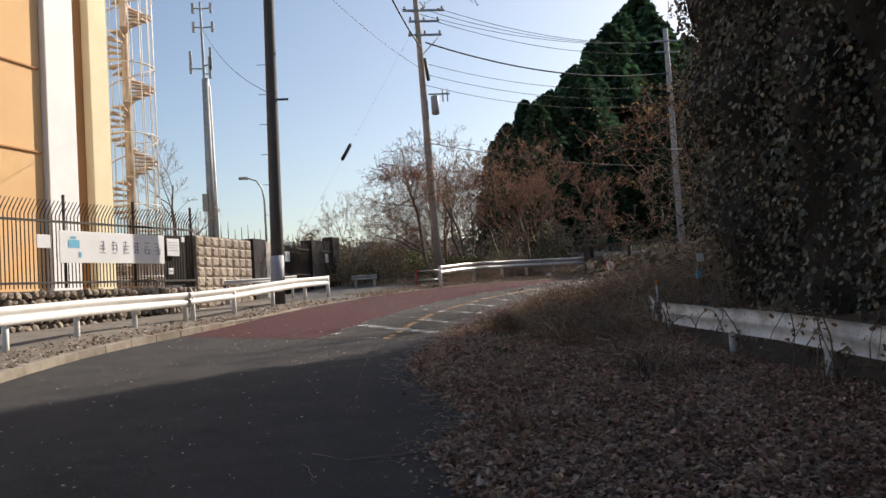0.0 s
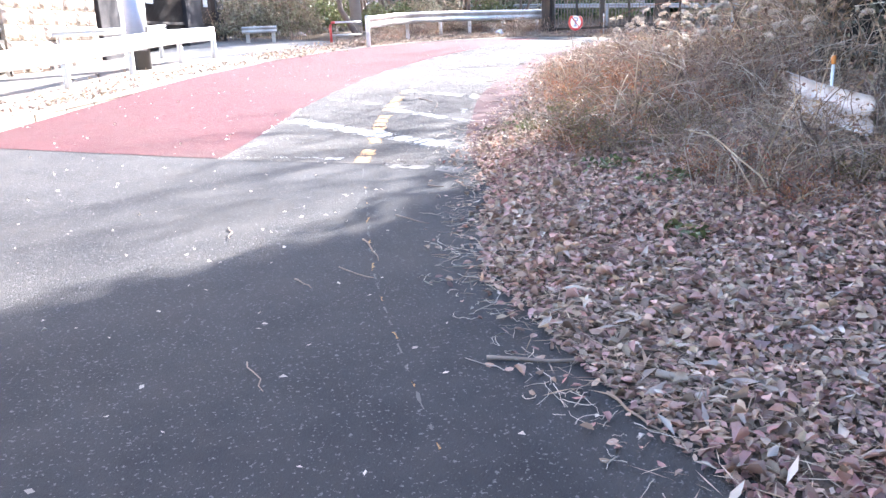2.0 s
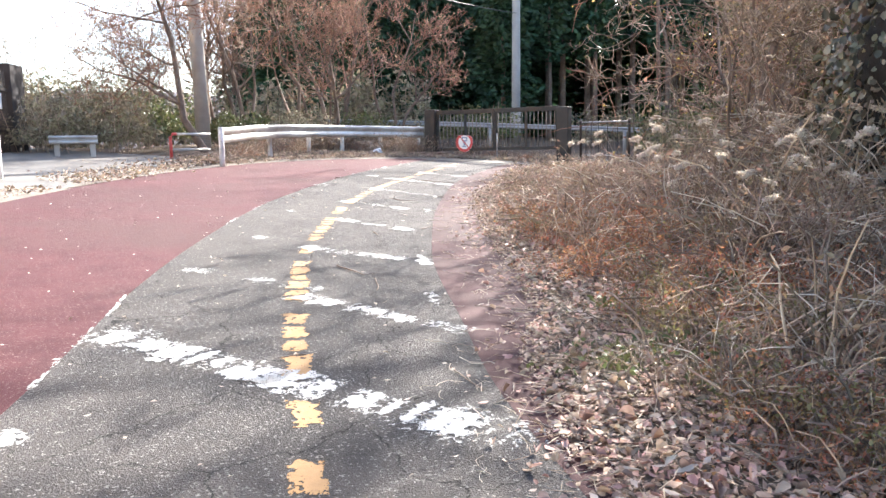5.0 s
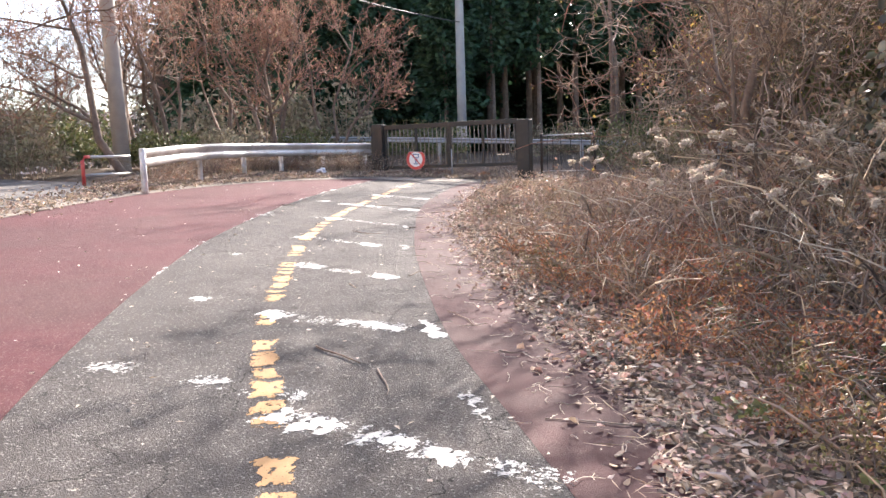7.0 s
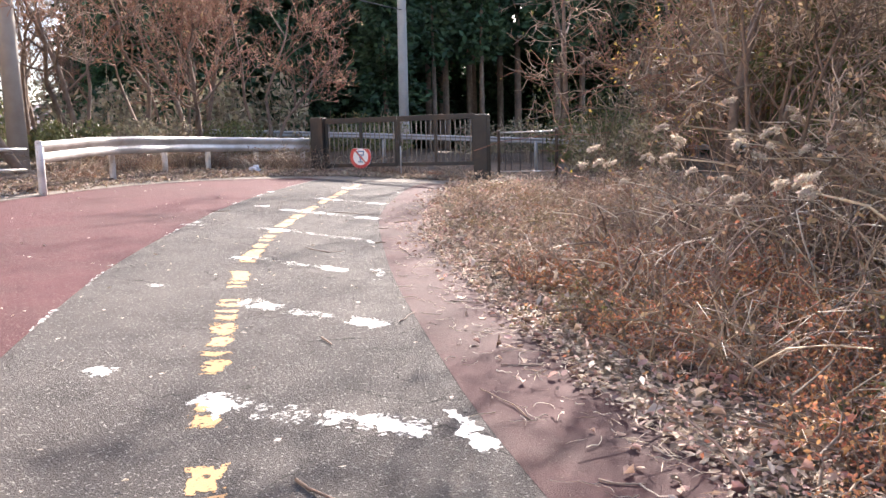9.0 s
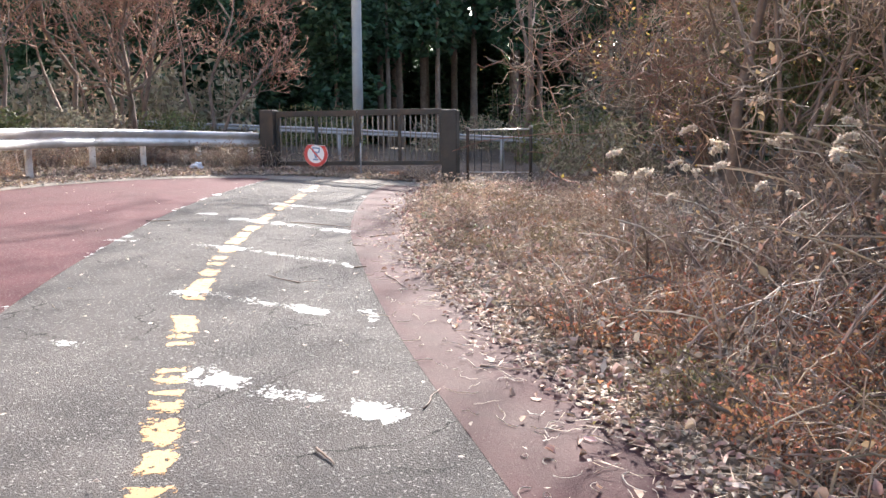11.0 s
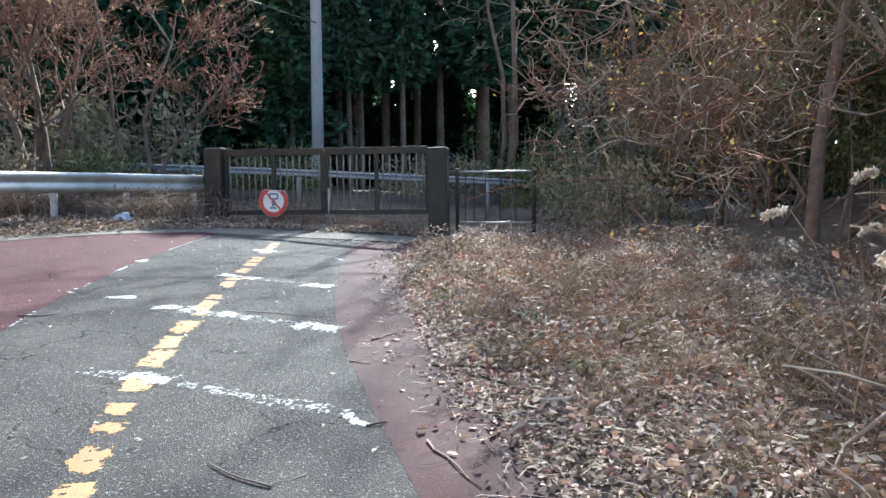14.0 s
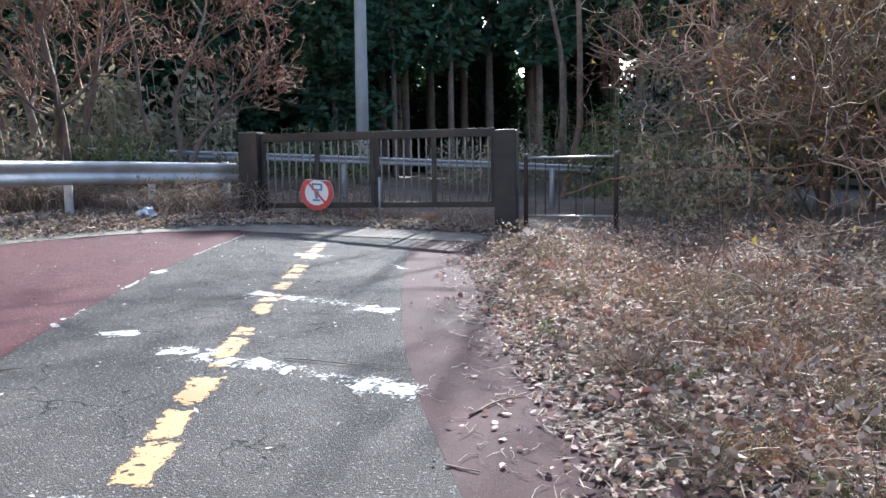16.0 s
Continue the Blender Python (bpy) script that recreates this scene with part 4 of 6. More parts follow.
p2, h2 = utility_pole((2.05, 27.4), 12.3, 0.16, 0.1, M["pole_brown"], "brown weathered concrete utility pole with crossarms", (-0.2, 0))
z2 = float(gz(2.05, 27.4))
for zz, ln in ((11.5, 1.5), (11.1, 1.1), (10.6, 1.2)):
    part("crossarm", bmmesh("crossarm", box(ln, 0.07, 0.07, (0.05, -0.08, zz - z2), 0.006), M["grey_metal"]), p2)
    for sx in (-0.45, 0.0, 0.45):
        part("insulator", tube_mesh("insulator", [(0.05 + sx * ln, -0.08, zz - z2 + 0.07), (0.05 + sx * ln, -0.08, zz - z2 + 0.13), (0.05 + sx * ln, -0.08, zz - z2 + 0.2)], [0.03, 0.05, 0.025], M["pale_wall"], 10), p2)
part("brace", tube_mesh("brace", [(-0.1, -0.06, 9.9 - z2), (0.55, -0.08, 10.55 - z2)], [0.02] * 2, M["grey_metal"], 6), p2)
part("transformer", tube_mesh("transformer", [(0.26, 0, 7.75 - z2), (0.26, 0, 7.78 - z2), (0.26, 0, 8.4 - z2), (0.26, 0, 8.43 - z2)], [0.1, 0.14, 0.14, 0.08], M["grey_metal"], 16), p2, "grey can transformer")
part("arm", bmmesh("arm", box(0.75, 0.05, 0.05, (0.42, -0.05, 8.45 - z2), 0.004), M["grey_metal"]), p2)
for sx in (0.55, 0.72):
    part("insulator", tube_mesh("insulator", [(sx, -0.05, 8.2 - z2), (sx, -0.05, 8.66 - z2)], [0.025, 0.025], M["pale_wall"], 8), p2)
part("sleeve", tube_mesh("sleeve", [(0.06, -0.16, 8.95 - z2), (-0.02, -0.16, 9.75 - z2)], [0.06, 0.06], M["black"], 10), p2, "black cable sleeve")

pg, hg = utility_pole((13.26, 32.17), 12.3, 0.155, 0.105, M["pole"], "pale grey concrete pole behind the gate", (0.08, 0))
zg = float(gz(13.26, 32.17))
part("foot_wrap", tube_mesh("foot_wrap", [(0, 0, 0.0), (0, 0, 3.1 - zg)], [0.166, 0.163], M["pole_brown"], 20), pg, "duller lower section")
part("bracket", bmmesh("bracket", box(0.7, 0.05, 0.05, (0.0, -0.12, 6.9 - zg), 0.005), M["rail_white"]), pg)
for zz in (11.2, 11.7):
    part("crossarm", bmmesh("crossarm", box(1.1, 0.07, 0.07, (0.05, -0.08, zz - zg), 0.006), M["grey_metal"]), pg)


def cable(label, a, b, sag, r=0.012, sleeve=None):
    a, b = np.array(a, float), np.array(b, float)
    u = np.linspace(0, 1, 24)[:, None]
    p = a * (1 - u) + b * u
    p[:, 2] -= 4 * sag * (u * (1 - u))[:, 0]
    c = thing("cable", tuple(a), label, "cable")
    part("wire", tube_mesh("wire", p - a, [r] * 24, M["wire"], 5), c)
    return c


P2, PG, P1 = (1.9, 27.3), (13.3, 32.1), (-2.75, 19.75)
for dx, zz in ((-0.6, 11.6), (0.1, 11.6), (0.7, 11.6), (0.5, 11.15)):
    cable("thin power line between the utility poles", (P2[0] + dx, P2[1], zz), (PG[0] + dx * 0.6, PG[1], zz + 0.1), 0.5, 0.011)
cable("thick black telephone cable between the poles", (2.1, 27.3, 10.35), (PG[0], PG[1], 10.3), 0.55, 0.03)
for zz in (9.6, 9.2, 8.8):
    cable("thin line between the utility poles", (2.0, 27.3, zz), (PG[0], PG[1], zz + 0.2), 0.5, 0.01)
cable("low line crossing in front of the cedars", (2.0, 27.3, 6.7), (PG[0], PG[1], 6.2), 0.25, 0.014)
cable("thick black cable running to the pole over the road", (1.9, 27.3, 10.2), (-2.9, 8.0, 11.6), 0.9, 0.028)
cable("thin line running over the yard", (1.9, 27.3, 9.4), (-2.7, 19.8, 10.8), 0.3, 0.008)
cable("thin line from the mast to the pole", (-8.6, 44.8, 17.5), (-2.7, 19.8, 6.6), 0.6, 0.010)
g0, g1 = np.array((1.97, 27.4, 11.3)), np.array((-3.5, 24.8, 1.9))
guy = cable("thin guy wire with a black guard sleeve", g0, g1, 0.0, 0.0022)
part("guard", tube_mesh("guard", [tuple((g1 - g0) * u) for u in (0.505, 0.51, 0.56, 0.565)], [0.04, 0.06, 0.06, 0.04], M["black"], 12), guy, "black plastic guard sleeve")

mast = thing("antenna_mast", (-8.5, 45, float(gz(-8.5, 45))), "grey steel mast with antenna panels", "antenna mast")
zm = float(gz(-8.5, 45))
part("mast", tube_mesh("mast", [(0, 0, 0), (0, 0, 14.4 - zm), (-0.05, 0, 14.5 - zm), (-0.1, 0, 18.9 - zm)], [0.3, 0.2, 0.09, 0.06], M["grey_metal"], 14), mast)
part("cable_run", tube_mesh("cable_run", [(0.36, 0, 0), (0.2, 0, 14 - zm)], [0.07] * 2, M["rail_white"], 8), mast)
for zz, dx in ((15.0, -0.75), (14.7, 0.3), (15.2, 0.36), (18.5, -0.5), (18.5, 0.5), (17.4, -0.5), (17.4, 0.55)):
    big = zz < 16
    part("panel", bmmesh("panel", box(0.16, 0.12, 1.3 if big else 0.6, (dx, -0.1, zz - zm - 0.3), 0.02), M["grey_metal"]), mast)
    part("arm", tube_mesh("arm", [(0, 0, zz - zm), (dx, -0.1, zz - zm)], [0.04] * 2, M["grey_metal"], 6), mast)
for zz in (6.8, 7.3):
    part("box", bmmesh("box", box(0.3, 0.25, 0.5, (-0.3, -0.15, zz - zm), 0.02), M["grey_metal"]), mast)

sl = thing("street_lamp", (-4.6, 35, float(gz(-4.6, 35))), "slender pale street lamp with a curved arm", "street lamp")
zs_ = float(gz(-4.6, 35))
part("pole", tube_mesh("pole", [(0, 0, 0), (0, 0, 6.0 - zs_), (-0.08, 0, 6.5 - zs_), (-0.3, 0, 6.85 - zs_), (-0.7, 0, 7.0 - zs_)], [0.06, 0.045, 0.04, 0.035, 0.03], M["grey_metal"], 10), sl)
part("lamp_head", bmmesh("lamp_head", box(0.42, 0.18, 0.12, (-0.85, 0, 6.93 - zs_), 0.04), M["grey_metal"]), sl)

# ---- the yard: stone wall, fence, block wall, gate ----
FA, FB = np.array([-9.6, 11.45]), np.array([-4.78, 19.28])
fdir = (FB - FA) / np.linalg.norm(FB - FA)
fang = math.degrees(math.atan2(fdir[1], fdir[0]))
FLEN = float(np.linalg.norm(FB - FA))
zf = 1.95


def rock_mesh(name, seed, sx, sy, sz, material, sub=1):
    bm = bmesh.new()
    bmesh.ops.create_icosphere(bm, subdivisions=sub, radius=1)
    for v in bm.verts:
        v.co *= 0.85 + 0.35 * noise.noise(v.co * 1.7 + Vector((seed * 3.1, seed, 0)))
        v.co = Vector((v.co.x * sx, v.co.y * sy, v.co.z * sz))
    return bmmesh(name, bm, material)


wall_w = thing("wall_west", pose(FA[0], FA[1], 0, 0, 0, fang), "low wall of rounded field stones set in dark mortar", "wall", kind="structure")
part("core", bmmesh("core", box(FLEN, 0.3, 1.15, (FLEN / 2, 0.12, 0.75), 0.02), M["mortar"]), wall_w)
rocks = [rock_mesh("stone", i, 0.118, 0.085, 0.092, M["stone"]) for i in range(6)]
rw = np.random.default_rng(5)
col = int(FLEN / 0.17)
for r in range(5):
    for c in range(col):
        x = (c + 0.5 + 0.5 * (r % 2)) * 0.17 + rw.normal(0, 0.02)
        if x < 3.0 or x > FLEN - 0.05:
            continue
        part("stone", rocks[rw.integers(6)], wall_w, m=pose(x, -0.05, 1.2 + r * 0.155 + rw.normal(0, 0.015), rw.uniform(-20, 20), rw.uniform(-40, 40), rw.uniform(-15, 15)) @ Matrix.Diagonal((rw.uniform(0.8, 1.15), 1, rw.uniform(0.85, 1.2), 1)))

fence = thing("fence", pose(FA[0], FA[1], zf, 0, 0, fang), "dark iron picket fence with outward-bent tips on a stone wall", "fence")
picket = tube_mesh("picket", [(0, 0, 0), (0, 0, 1.42), (0, -0.05, 1.5), (0, -0.2, 1.68)], [0.011, 0.011, 0.011, 0.008], M["iron"], 5)
npk = int(FLEN / 0.085)
for i in range(npk):
    part("picket", picket, fence, m=Matrix.Translation((0.04 + i * 0.085, 0, 0)))
for zz in (0.08, 1.28):
    part("rail", bmmesh("rail", box(FLEN, 0.035, 0.045, (FLEN / 2, 0, zz), 0.004), M["iron"]), fence)
for i in range(6):
    part("post", tube_mesh("post", [(0.3 + i * (FLEN - 0.35) / 5, 0.03, 0), (0.3 + i * (FLEN - 0.35) / 5, 0.03, 1.85)], [0.03] * 2, M["iron"], 8), fence)


def board(name, label, x0, x1, z0, z1, bars=(), marks_=()):
    t = thing(name, pose(FA[0], FA[1], 0, 0, 0, fang), label, "sign board")
    part("panel", bmmesh("panel", box(x1 - x0, 0.02, z1 - z0, ((x0 + x1) / 2, -0.05, z0), 0.006), M["banner"]), t)
    for (a, b, c, d, mt) in bars:
        part("print", bmmesh("print", box(b - a, 0.004, d - c, ((a + b) / 2, -0.064, c), 0.0), M[mt]), t)
    return t


def along(x, y):
    return float(np.dot(np.array([x, y]) - FA, fdir))


ba, bb = along(-6.76, 16.06), along(-5.32, 18.4)
bars = []
rg = np.random.default_rng(2)
for i in range(6):
    c0 = ba + 0.95 + i * 0.3
    for k in range(4):
        a_, z_ = c0 + rg.uniform(0, 0.05), 2.64 + 0.075 * k + rg.uniform(0, 0.02)
        bars.append((a_, a_ + rg.uniform(0.08, 0.16), z_, z_ + 0.018, "ink"))
    for k in range(2):
        a_, z_ = c0 + rg.uniform(0.02, 0.16), 2.63 + rg.uniform(0, 0.08)
        bars.append((a_, a_ + 0.016, z_, z_ + rg.uniform(0.12, 0.24), "ink"))
bars += [(ba + 0.2, ba + 0.46, 2.74, 2.9, "blue"), (ba + 0.26, ba + 0.38, 2.92, 2.97, "blue"), (ba + 0.44, ba + 0.5, 2.55, 2.66, "blue")]
board("sign_board", "long white sign with a blue emblem and faded grey characters", ba, bb, 2.44, 3.08, bars)
board("sign_board", "small cream notice board on the fence", bb + 0.1, bb + 0.48, 2.62, 3.02, [(bb + 0.14, bb + 0.42, 2.92 - 0.06 * i, 2.93 - 0.06 * i, "ink") for i in range(4)])
board("sign_board", "small white plate on the fence", bb + 0.56, bb + 0.66, 2.95, 3.07)
board("sign_board", "small white plate on the dark fence", bb + 0.12, bb + 0.26, 2.2, 2.34, [(bb + 0.14, bb + 0.24, 2.25 + 0.03 * i, 2.262 + 0.03 * i, "ink") for i in range(2)])
board("sign_board", "pale plate hung on the pickets", ba - 0.5, ba - 0.2, 2.72, 2.98)
bxn = thing("panel_gate", pose(FA[0], FA[1], 0, 0, 0, fang), "dark sheet-metal wicket in the fence", "gate")
part("sheet", bmmesh("sheet", box(0.62, 0.02, 1.15, (bb + 0.42, 0.03, 1.95), 0.005), M["iron"]), bxn)

WA, WB = np.array([-4.78, 19.3]), np.array([-1.45, 27.85])
wdir = (WB - WA) / np.linalg.norm(WB - WA)
wang = math.degrees(math.atan2(wdir[1], wdir[0]))
wall_n = thing("wall_north", pose(WA[0], WA[1], 0, 0, 0, wang), "yard wall of rough tan blocks", "wall", kind="structure")
BL = 2.75
part("core", bmmesh("core", box(BL, 0.26, 2.2, (BL / 2, 0.16, 0.95), 0.01), M["mortar"]), wall_n)
blk = []
for i in range(4):
    bm = box(0.325, 0.1, 0.235, (0, 0, 0), 0.0)
    bmesh.ops.subdivide_edges(bm, edges=[e for e in bm.edges if all(v.co.y < 0 for v in e.verts)], cuts=4, use_grid_fill=True)
    for v in bm.verts:
        if v.co.y < -0.02:
            rim = min(0.1625 - abs(v.co.x), v.co.z, 0.235 - v.co.z)
            v.co.y -= (0.028 * min(1.0, rim / 0.03) if rim > 0.002 else -0.004) + 0.016 * noise.noise(v.co * 13 + Vector((i * 5, 0, 0)))
    blk.append(bmmesh("block", bm, M["block"]))
for r in range(8):
    for c in range(8):
        part("block", blk[(r * 3 + c * 5) % 4], wall_n, m=Matrix.Translation((0.17 + c * 0.34, 0.0, 1.15 + r * 0.248)))
yg = thing("gate", pose(WA[0], WA[1], 0, 0, 0, wang), "dark iron yard gate between stained concrete pillars", "gate")
for (x0, x1, top, mt, lab) in ((2.78, 3.5, 3.2, "dark_wall", "dark stained pillar"), (3.5, 3.95, 3.15, "pale_wall", "pale concrete pillar"), (6.7, 7.6, 3.35, "dark_wall", "dark stained pillar"), (8.5, 9.1, 3.55, "dark_wall", "dark end pillar")):
    part("pillar", bmmesh("pillar", box(x1 - x0, 0.4, top - 0.9, ((x0 + x1) / 2, 0.1, 0.9), 0.02), M[mt]), yg, lab)
for i in range(44):
    xx = 4.0 + i * 0.062
    part("bar", tube_mesh("bar", [(xx, 0, 1.35), (xx, 0, 3.1 + 0.06 * (i % 2)), (xx, 0, 3.22 + 0.06 * (i % 2))], [0.012, 0.012, 0.003], M["iron"], 5), yg)
for i in range(14):
    xx = 7.62 + i * 0.064
    part("bar", tube_mesh("bar", [(xx, 0, 1.45), (xx, 0, 3.4)], [0.012, 0.006], M["iron"], 5), yg)
for zz in (1.45, 2.2, 3.0):
    part("rail", bmmesh("rail", box(4.6, 0.04, 0.06, (6.3, 0, zz), 0.004), M["iron"]), yg)
part("panel", bmmesh("panel", box(2.7, 0.015, 1.5, (5.35, 0.04, 1.4), 0.004), M["iron"]), yg)
part("notice", bmmesh("notice", box(0.34, 0.01, 0.3, (5.0, -0.03, 2.62), 0.003), M["banner"]), yg, "white notice plate")
part("notice", bmmesh("notice", box(0.26, 0.01, 0.3, (8.05, -0.03, 2.65), 0.003), M["banner"]), yg, "white notice plate")
for i in range(26):
    xx = 0.1 + i * 0.36
    part("spike", tube_mesh("spike", [(xx, 0.15, 3.1), (xx, 0.15, 3.45 + 0.08 * (i % 3))], [0.014, 0.006], M["iron"], 5), yg)

# ---- the tall orange building with its spiral stair ----
house = thing("building", pose(-9.2, 28.6, 0, 0, 0, 65), "tall orange and cream rendered building behind the fence", "building")
# the brown strip is a recess whose shade is put into the render colour
for (x0, x1, y0, mt, lab) in ((-13.0, -2.95, 0.1, "facade", "orange rendered wall"), (-2.95, -1.72, -0.12, "facade_white", "white rendered pilaster"), (-1.72, -0.88, 0.3, "facade_brown", "rendered recess with its shade put into a brown colour"), (-0.88, 0.0, 0.0, "facade_cream", "cream rendered pilaster")):
    part("wall", bmmesh("wall", box(x1 - x0 - 0.01, 6.0, 24, ((x0 + x1) / 2, y0 + 3.0, 0.5), 0.03), M[mt]), house, lab)
for zz in (6.6, 9.3):
    part("ledge", bmmesh("ledge", box(9.9, 0.06, 0.06, (-8.0, 0.07, zz), 0.01), M["facade_brown"]), house)
part("roof", bmmesh("roof", box(13.4, 6.8, 0.3, (-6.5, 3.1, 24.5), 0.05), M["pale_wall"]), house)
stair = thing("spiral_stair", pose(-9.72, 33.0, 1.0) @ Matrix.Diagonal((1.2, 1.2, 1.2, 1)), "pale rusty steel spiral stair with a cage of rods", "stair")
part("column", tube_mesh("column", [(0, 0, 0), (0, 0, 16)], [0.13, 0.13], M["stair"], 14), stair)
for i in range(16):
    a = 2 * np.pi * i / 16
    part("rod", tube_mesh("rod", [(0.92 * math.cos(a), 0.92 * math.sin(a), 0), (0.92 * math.cos(a), 0.92 * math.sin(a), 16)], [0.02] * 2, M["rail_white"], 6), stair)
bm = bmesh.new()
vs = [bm.verts.new(q) for q in ((0.1, -0.05, 0), (0.88, -0.2, 0), (0.88, 0.2, 0), (0.1, 0.05, 0), (0.1, -0.05, 0.05), (0.88, -0.2, 0.05), (0.88, 0.2, 0.05), (0.1, 0.05, 0.05), )]
for q in ((0, 1, 2, 3), (4, 7, 6, 5), (0, 4, 5, 1), (1, 5, 6, 2), (2, 6, 7, 3), (3, 7, 4, 0)):
    bm.faces.new([vs[k] for k in q])
tread = bmmesh("tread", bm, M["stair"])
for i in range(92):
    part("tread", tread, stair, m=pose(0, 0, 0.2 + 0.17 * i, 0, 0, i * 24))
hel = [(0.93 * math.cos(radians(24 * i)), 0.93 * math.sin(radians(24 * i)), 1.0 + 0.17 * i) for i in range(88)]
part("handrail", tube_mesh("handrail", hel, [0.022] * 88, M["stair"], 6), stair)
for zz in np.arange(1.5, 16, 2.4):
    part("ring", tube_mesh("ring", [(0.95 * math.cos(a), 0.95 * math.sin(a), zz) for a in np.linspace(0, 2 * np.pi, 25)], [0.018] * 25, M["rail_white"], 5), stair)


# ---- plants ----
def grow(rng, height, r0, levels=4, kids=(7, 6, 5, 4), ratio=0.55, angle=0.9, up=0.25, lean=(0, 0), bend=0.12, start=0.3, trunk_n=1, spread=0.25):
    """Branch polylines by level, as (P, R) pairs."""
    K = 6
    u = np.linspace(0, 1, K)
    P = []
    for i in range(trunk_n):
        d = np.array([lean[0], lean[1], 1.0]) + (rng.normal(0, spread, 3) * [1, 1, 0] if trunk_n > 1 else 0)
        d /= np.linalg.norm(d)
        L = height * rng.uniform(0.75, 1.0) if trunk_n > 1 else height * 0.8
        w = np.cumsum(rng.normal(0, bend * L / K, (K, 3)), axis=0) * [1, 1, 0.3]
        w -= w[0]
        b = rng.normal(0, 0.12, 3) * [1, 1, 0] if trunk_n > 1 else np.zeros(3)
        P.append(b + d * L * u[:, None] + w)
    P = np.array(P)
    R = r0 * (1 - 0.75 * u)[None].repeat(len(P), 0) * (rng.uniform(0.5, 1, (len(P), 1)) if trunk_n > 1 else 1)
    out_ = [(P, R)]
    for lv in range(levels - 1):
        n = kids[lv]
        N = len(P)
        s = rng.uniform(start, 1.0, (N, n)) ** 0.8
        i0 = np.minimum((s * (K - 1)).astype(int), K - 2)
        fr = s * (K - 1) - i0
        ar = np.arange(N)[:, None]
        base = P[ar, i0] * (1 - fr)[..., None] + P[ar, i0 + 1] * fr[..., None]
        rad = R[ar, i0] * (1 - fr) + R[ar, i0 + 1] * fr
        tan = P[ar, i0 + 1] - P[ar, i0]
        tan /= np.linalg.norm(tan, axis=-1, keepdims=True) + 1e-9
        per = rng.normal(size=tan.shape)
        per -= (per * tan).sum(-1, keepdims=True) * tan
        per /= np.linalg.norm(per, axis=-1, keepdims=True) + 1e-9
        an = rng.normal(angle, 0.25, s.shape)[..., None]
        d = tan * np.cos(an) + per * np.sin(an)
        d[..., 2] += up
        d /= np.linalg.norm(d, axis=-1, keepdims=True)
        plen = np.linalg.norm(P[:, -1] - P[:, 0], axis=1)[:, None]
        L = plen * ratio * (1.15 - 0.6 * s) * rng.uniform(0.6, 1.2, s.shape)
        base, d, L, rad = base.reshape(-1, 3), d.reshape(-1, 3), L.reshape(-1), rad.reshape(-1)
        w = np.cumsum(rng.normal(0, 1, (len(d), K, 3)), axis=1) * (bend * L / K)[:, None, None] * 1.3
        w -= w[:, :1]
        P = base[:, None] + d[:, None] * (L[:, None] * u)[..., None] + w
        P[..., 2] += (up * 0.3 * L)[:, None] * u ** 2
        R = (np.minimum(rad * 0.6, r0 * 0.6 ** (lv + 1)))[:, None] * (1 - 0.7 * u)
        R = np.maximum(R, 0.0056)
        out_.append((P, R))
    return out_


def bare_tree(label, place, seed, height, r0, tip, leafed=None, leaf_n=0, leaf_size=0.05, category="tree", name="bare_tree", **kw):
    rng = np.random.default_rng(seed)
    lv = grow(rng, height, r0, **kw)
    t = thing(name, place, label, category)
    for q in range(len(lv[0][0])):
        part("trunk", npmesh("trunk", *tubes(lv[0][0][q:q + 1], lv[0][1][q:q + 1], k=8), M["bark"], True), t)
    for q in range(len(lv[1][0])):
        part("limb", npmesh("limb", *tubes(lv[1][0][q:q + 1], lv[1][1][q:q + 1], k=5), M["bark"], True), t)
    part("crown", npmesh("crown", *join([tubes(p, r, k=3) for p, r in lv[2:]]), M[tip]), t)
    if leafed:
        pts = lv[-1][0].reshape(-1, 3)
        C = pts[rng.integers(0, len(pts), leaf_n)] + rng.normal(0, 0.05, (leaf_n, 3))
        part("foliage", npmesh("foliage", *leaves(C, leaf_size, rng), M[leafed]), t)
    return t


def at_ground(x, y, turn=0.0, size=1.0, sink=0.05):
    return pose(x, y, float(gz(x, y)) - sink, 0, 0, turn) @ Matrix.Diagonal((size, size, size, 1))


# trees behind the far rail
bare_tree("bare spreading tree leaning beside the utility pole", at_ground(1.95, 26.6), 23, 5.2, 0.085, "twig_red", kids=(15, 9, 6, 3), levels=5, lean=(-0.2, 0.05), ratio=0.66, angle=1.3, up=0.03, start=0.18, bend=0.16)
for i, (x, y, h, tip) in enumerate([(3.6, 29.0, 4.6, "twig"), (4.9, 29.6, 5.2, "twig_red"), (6.3, 30.0, 4.8, "twig_red"), (2.9, 30.5, 4.6, "twig_red"), (7.3, 29.2, 4.0, "twig_red"), (5.6, 28.6, 3.6, "twig_red")]):
    bare_tree("bare reddish-brown tree with a few dry leaves clinging", at_ground(x, y, i * 60), 31 + i, h, 0.075, tip, "tan_leaf" if i % 3 else "russet", 300, 0.045, kids=(7, 6, 4, 3), levels=5, ratio=0.58, angle=0.85, up=0.2, trunk_n=3, start=0.2, bend=0.2, spread=0.3)
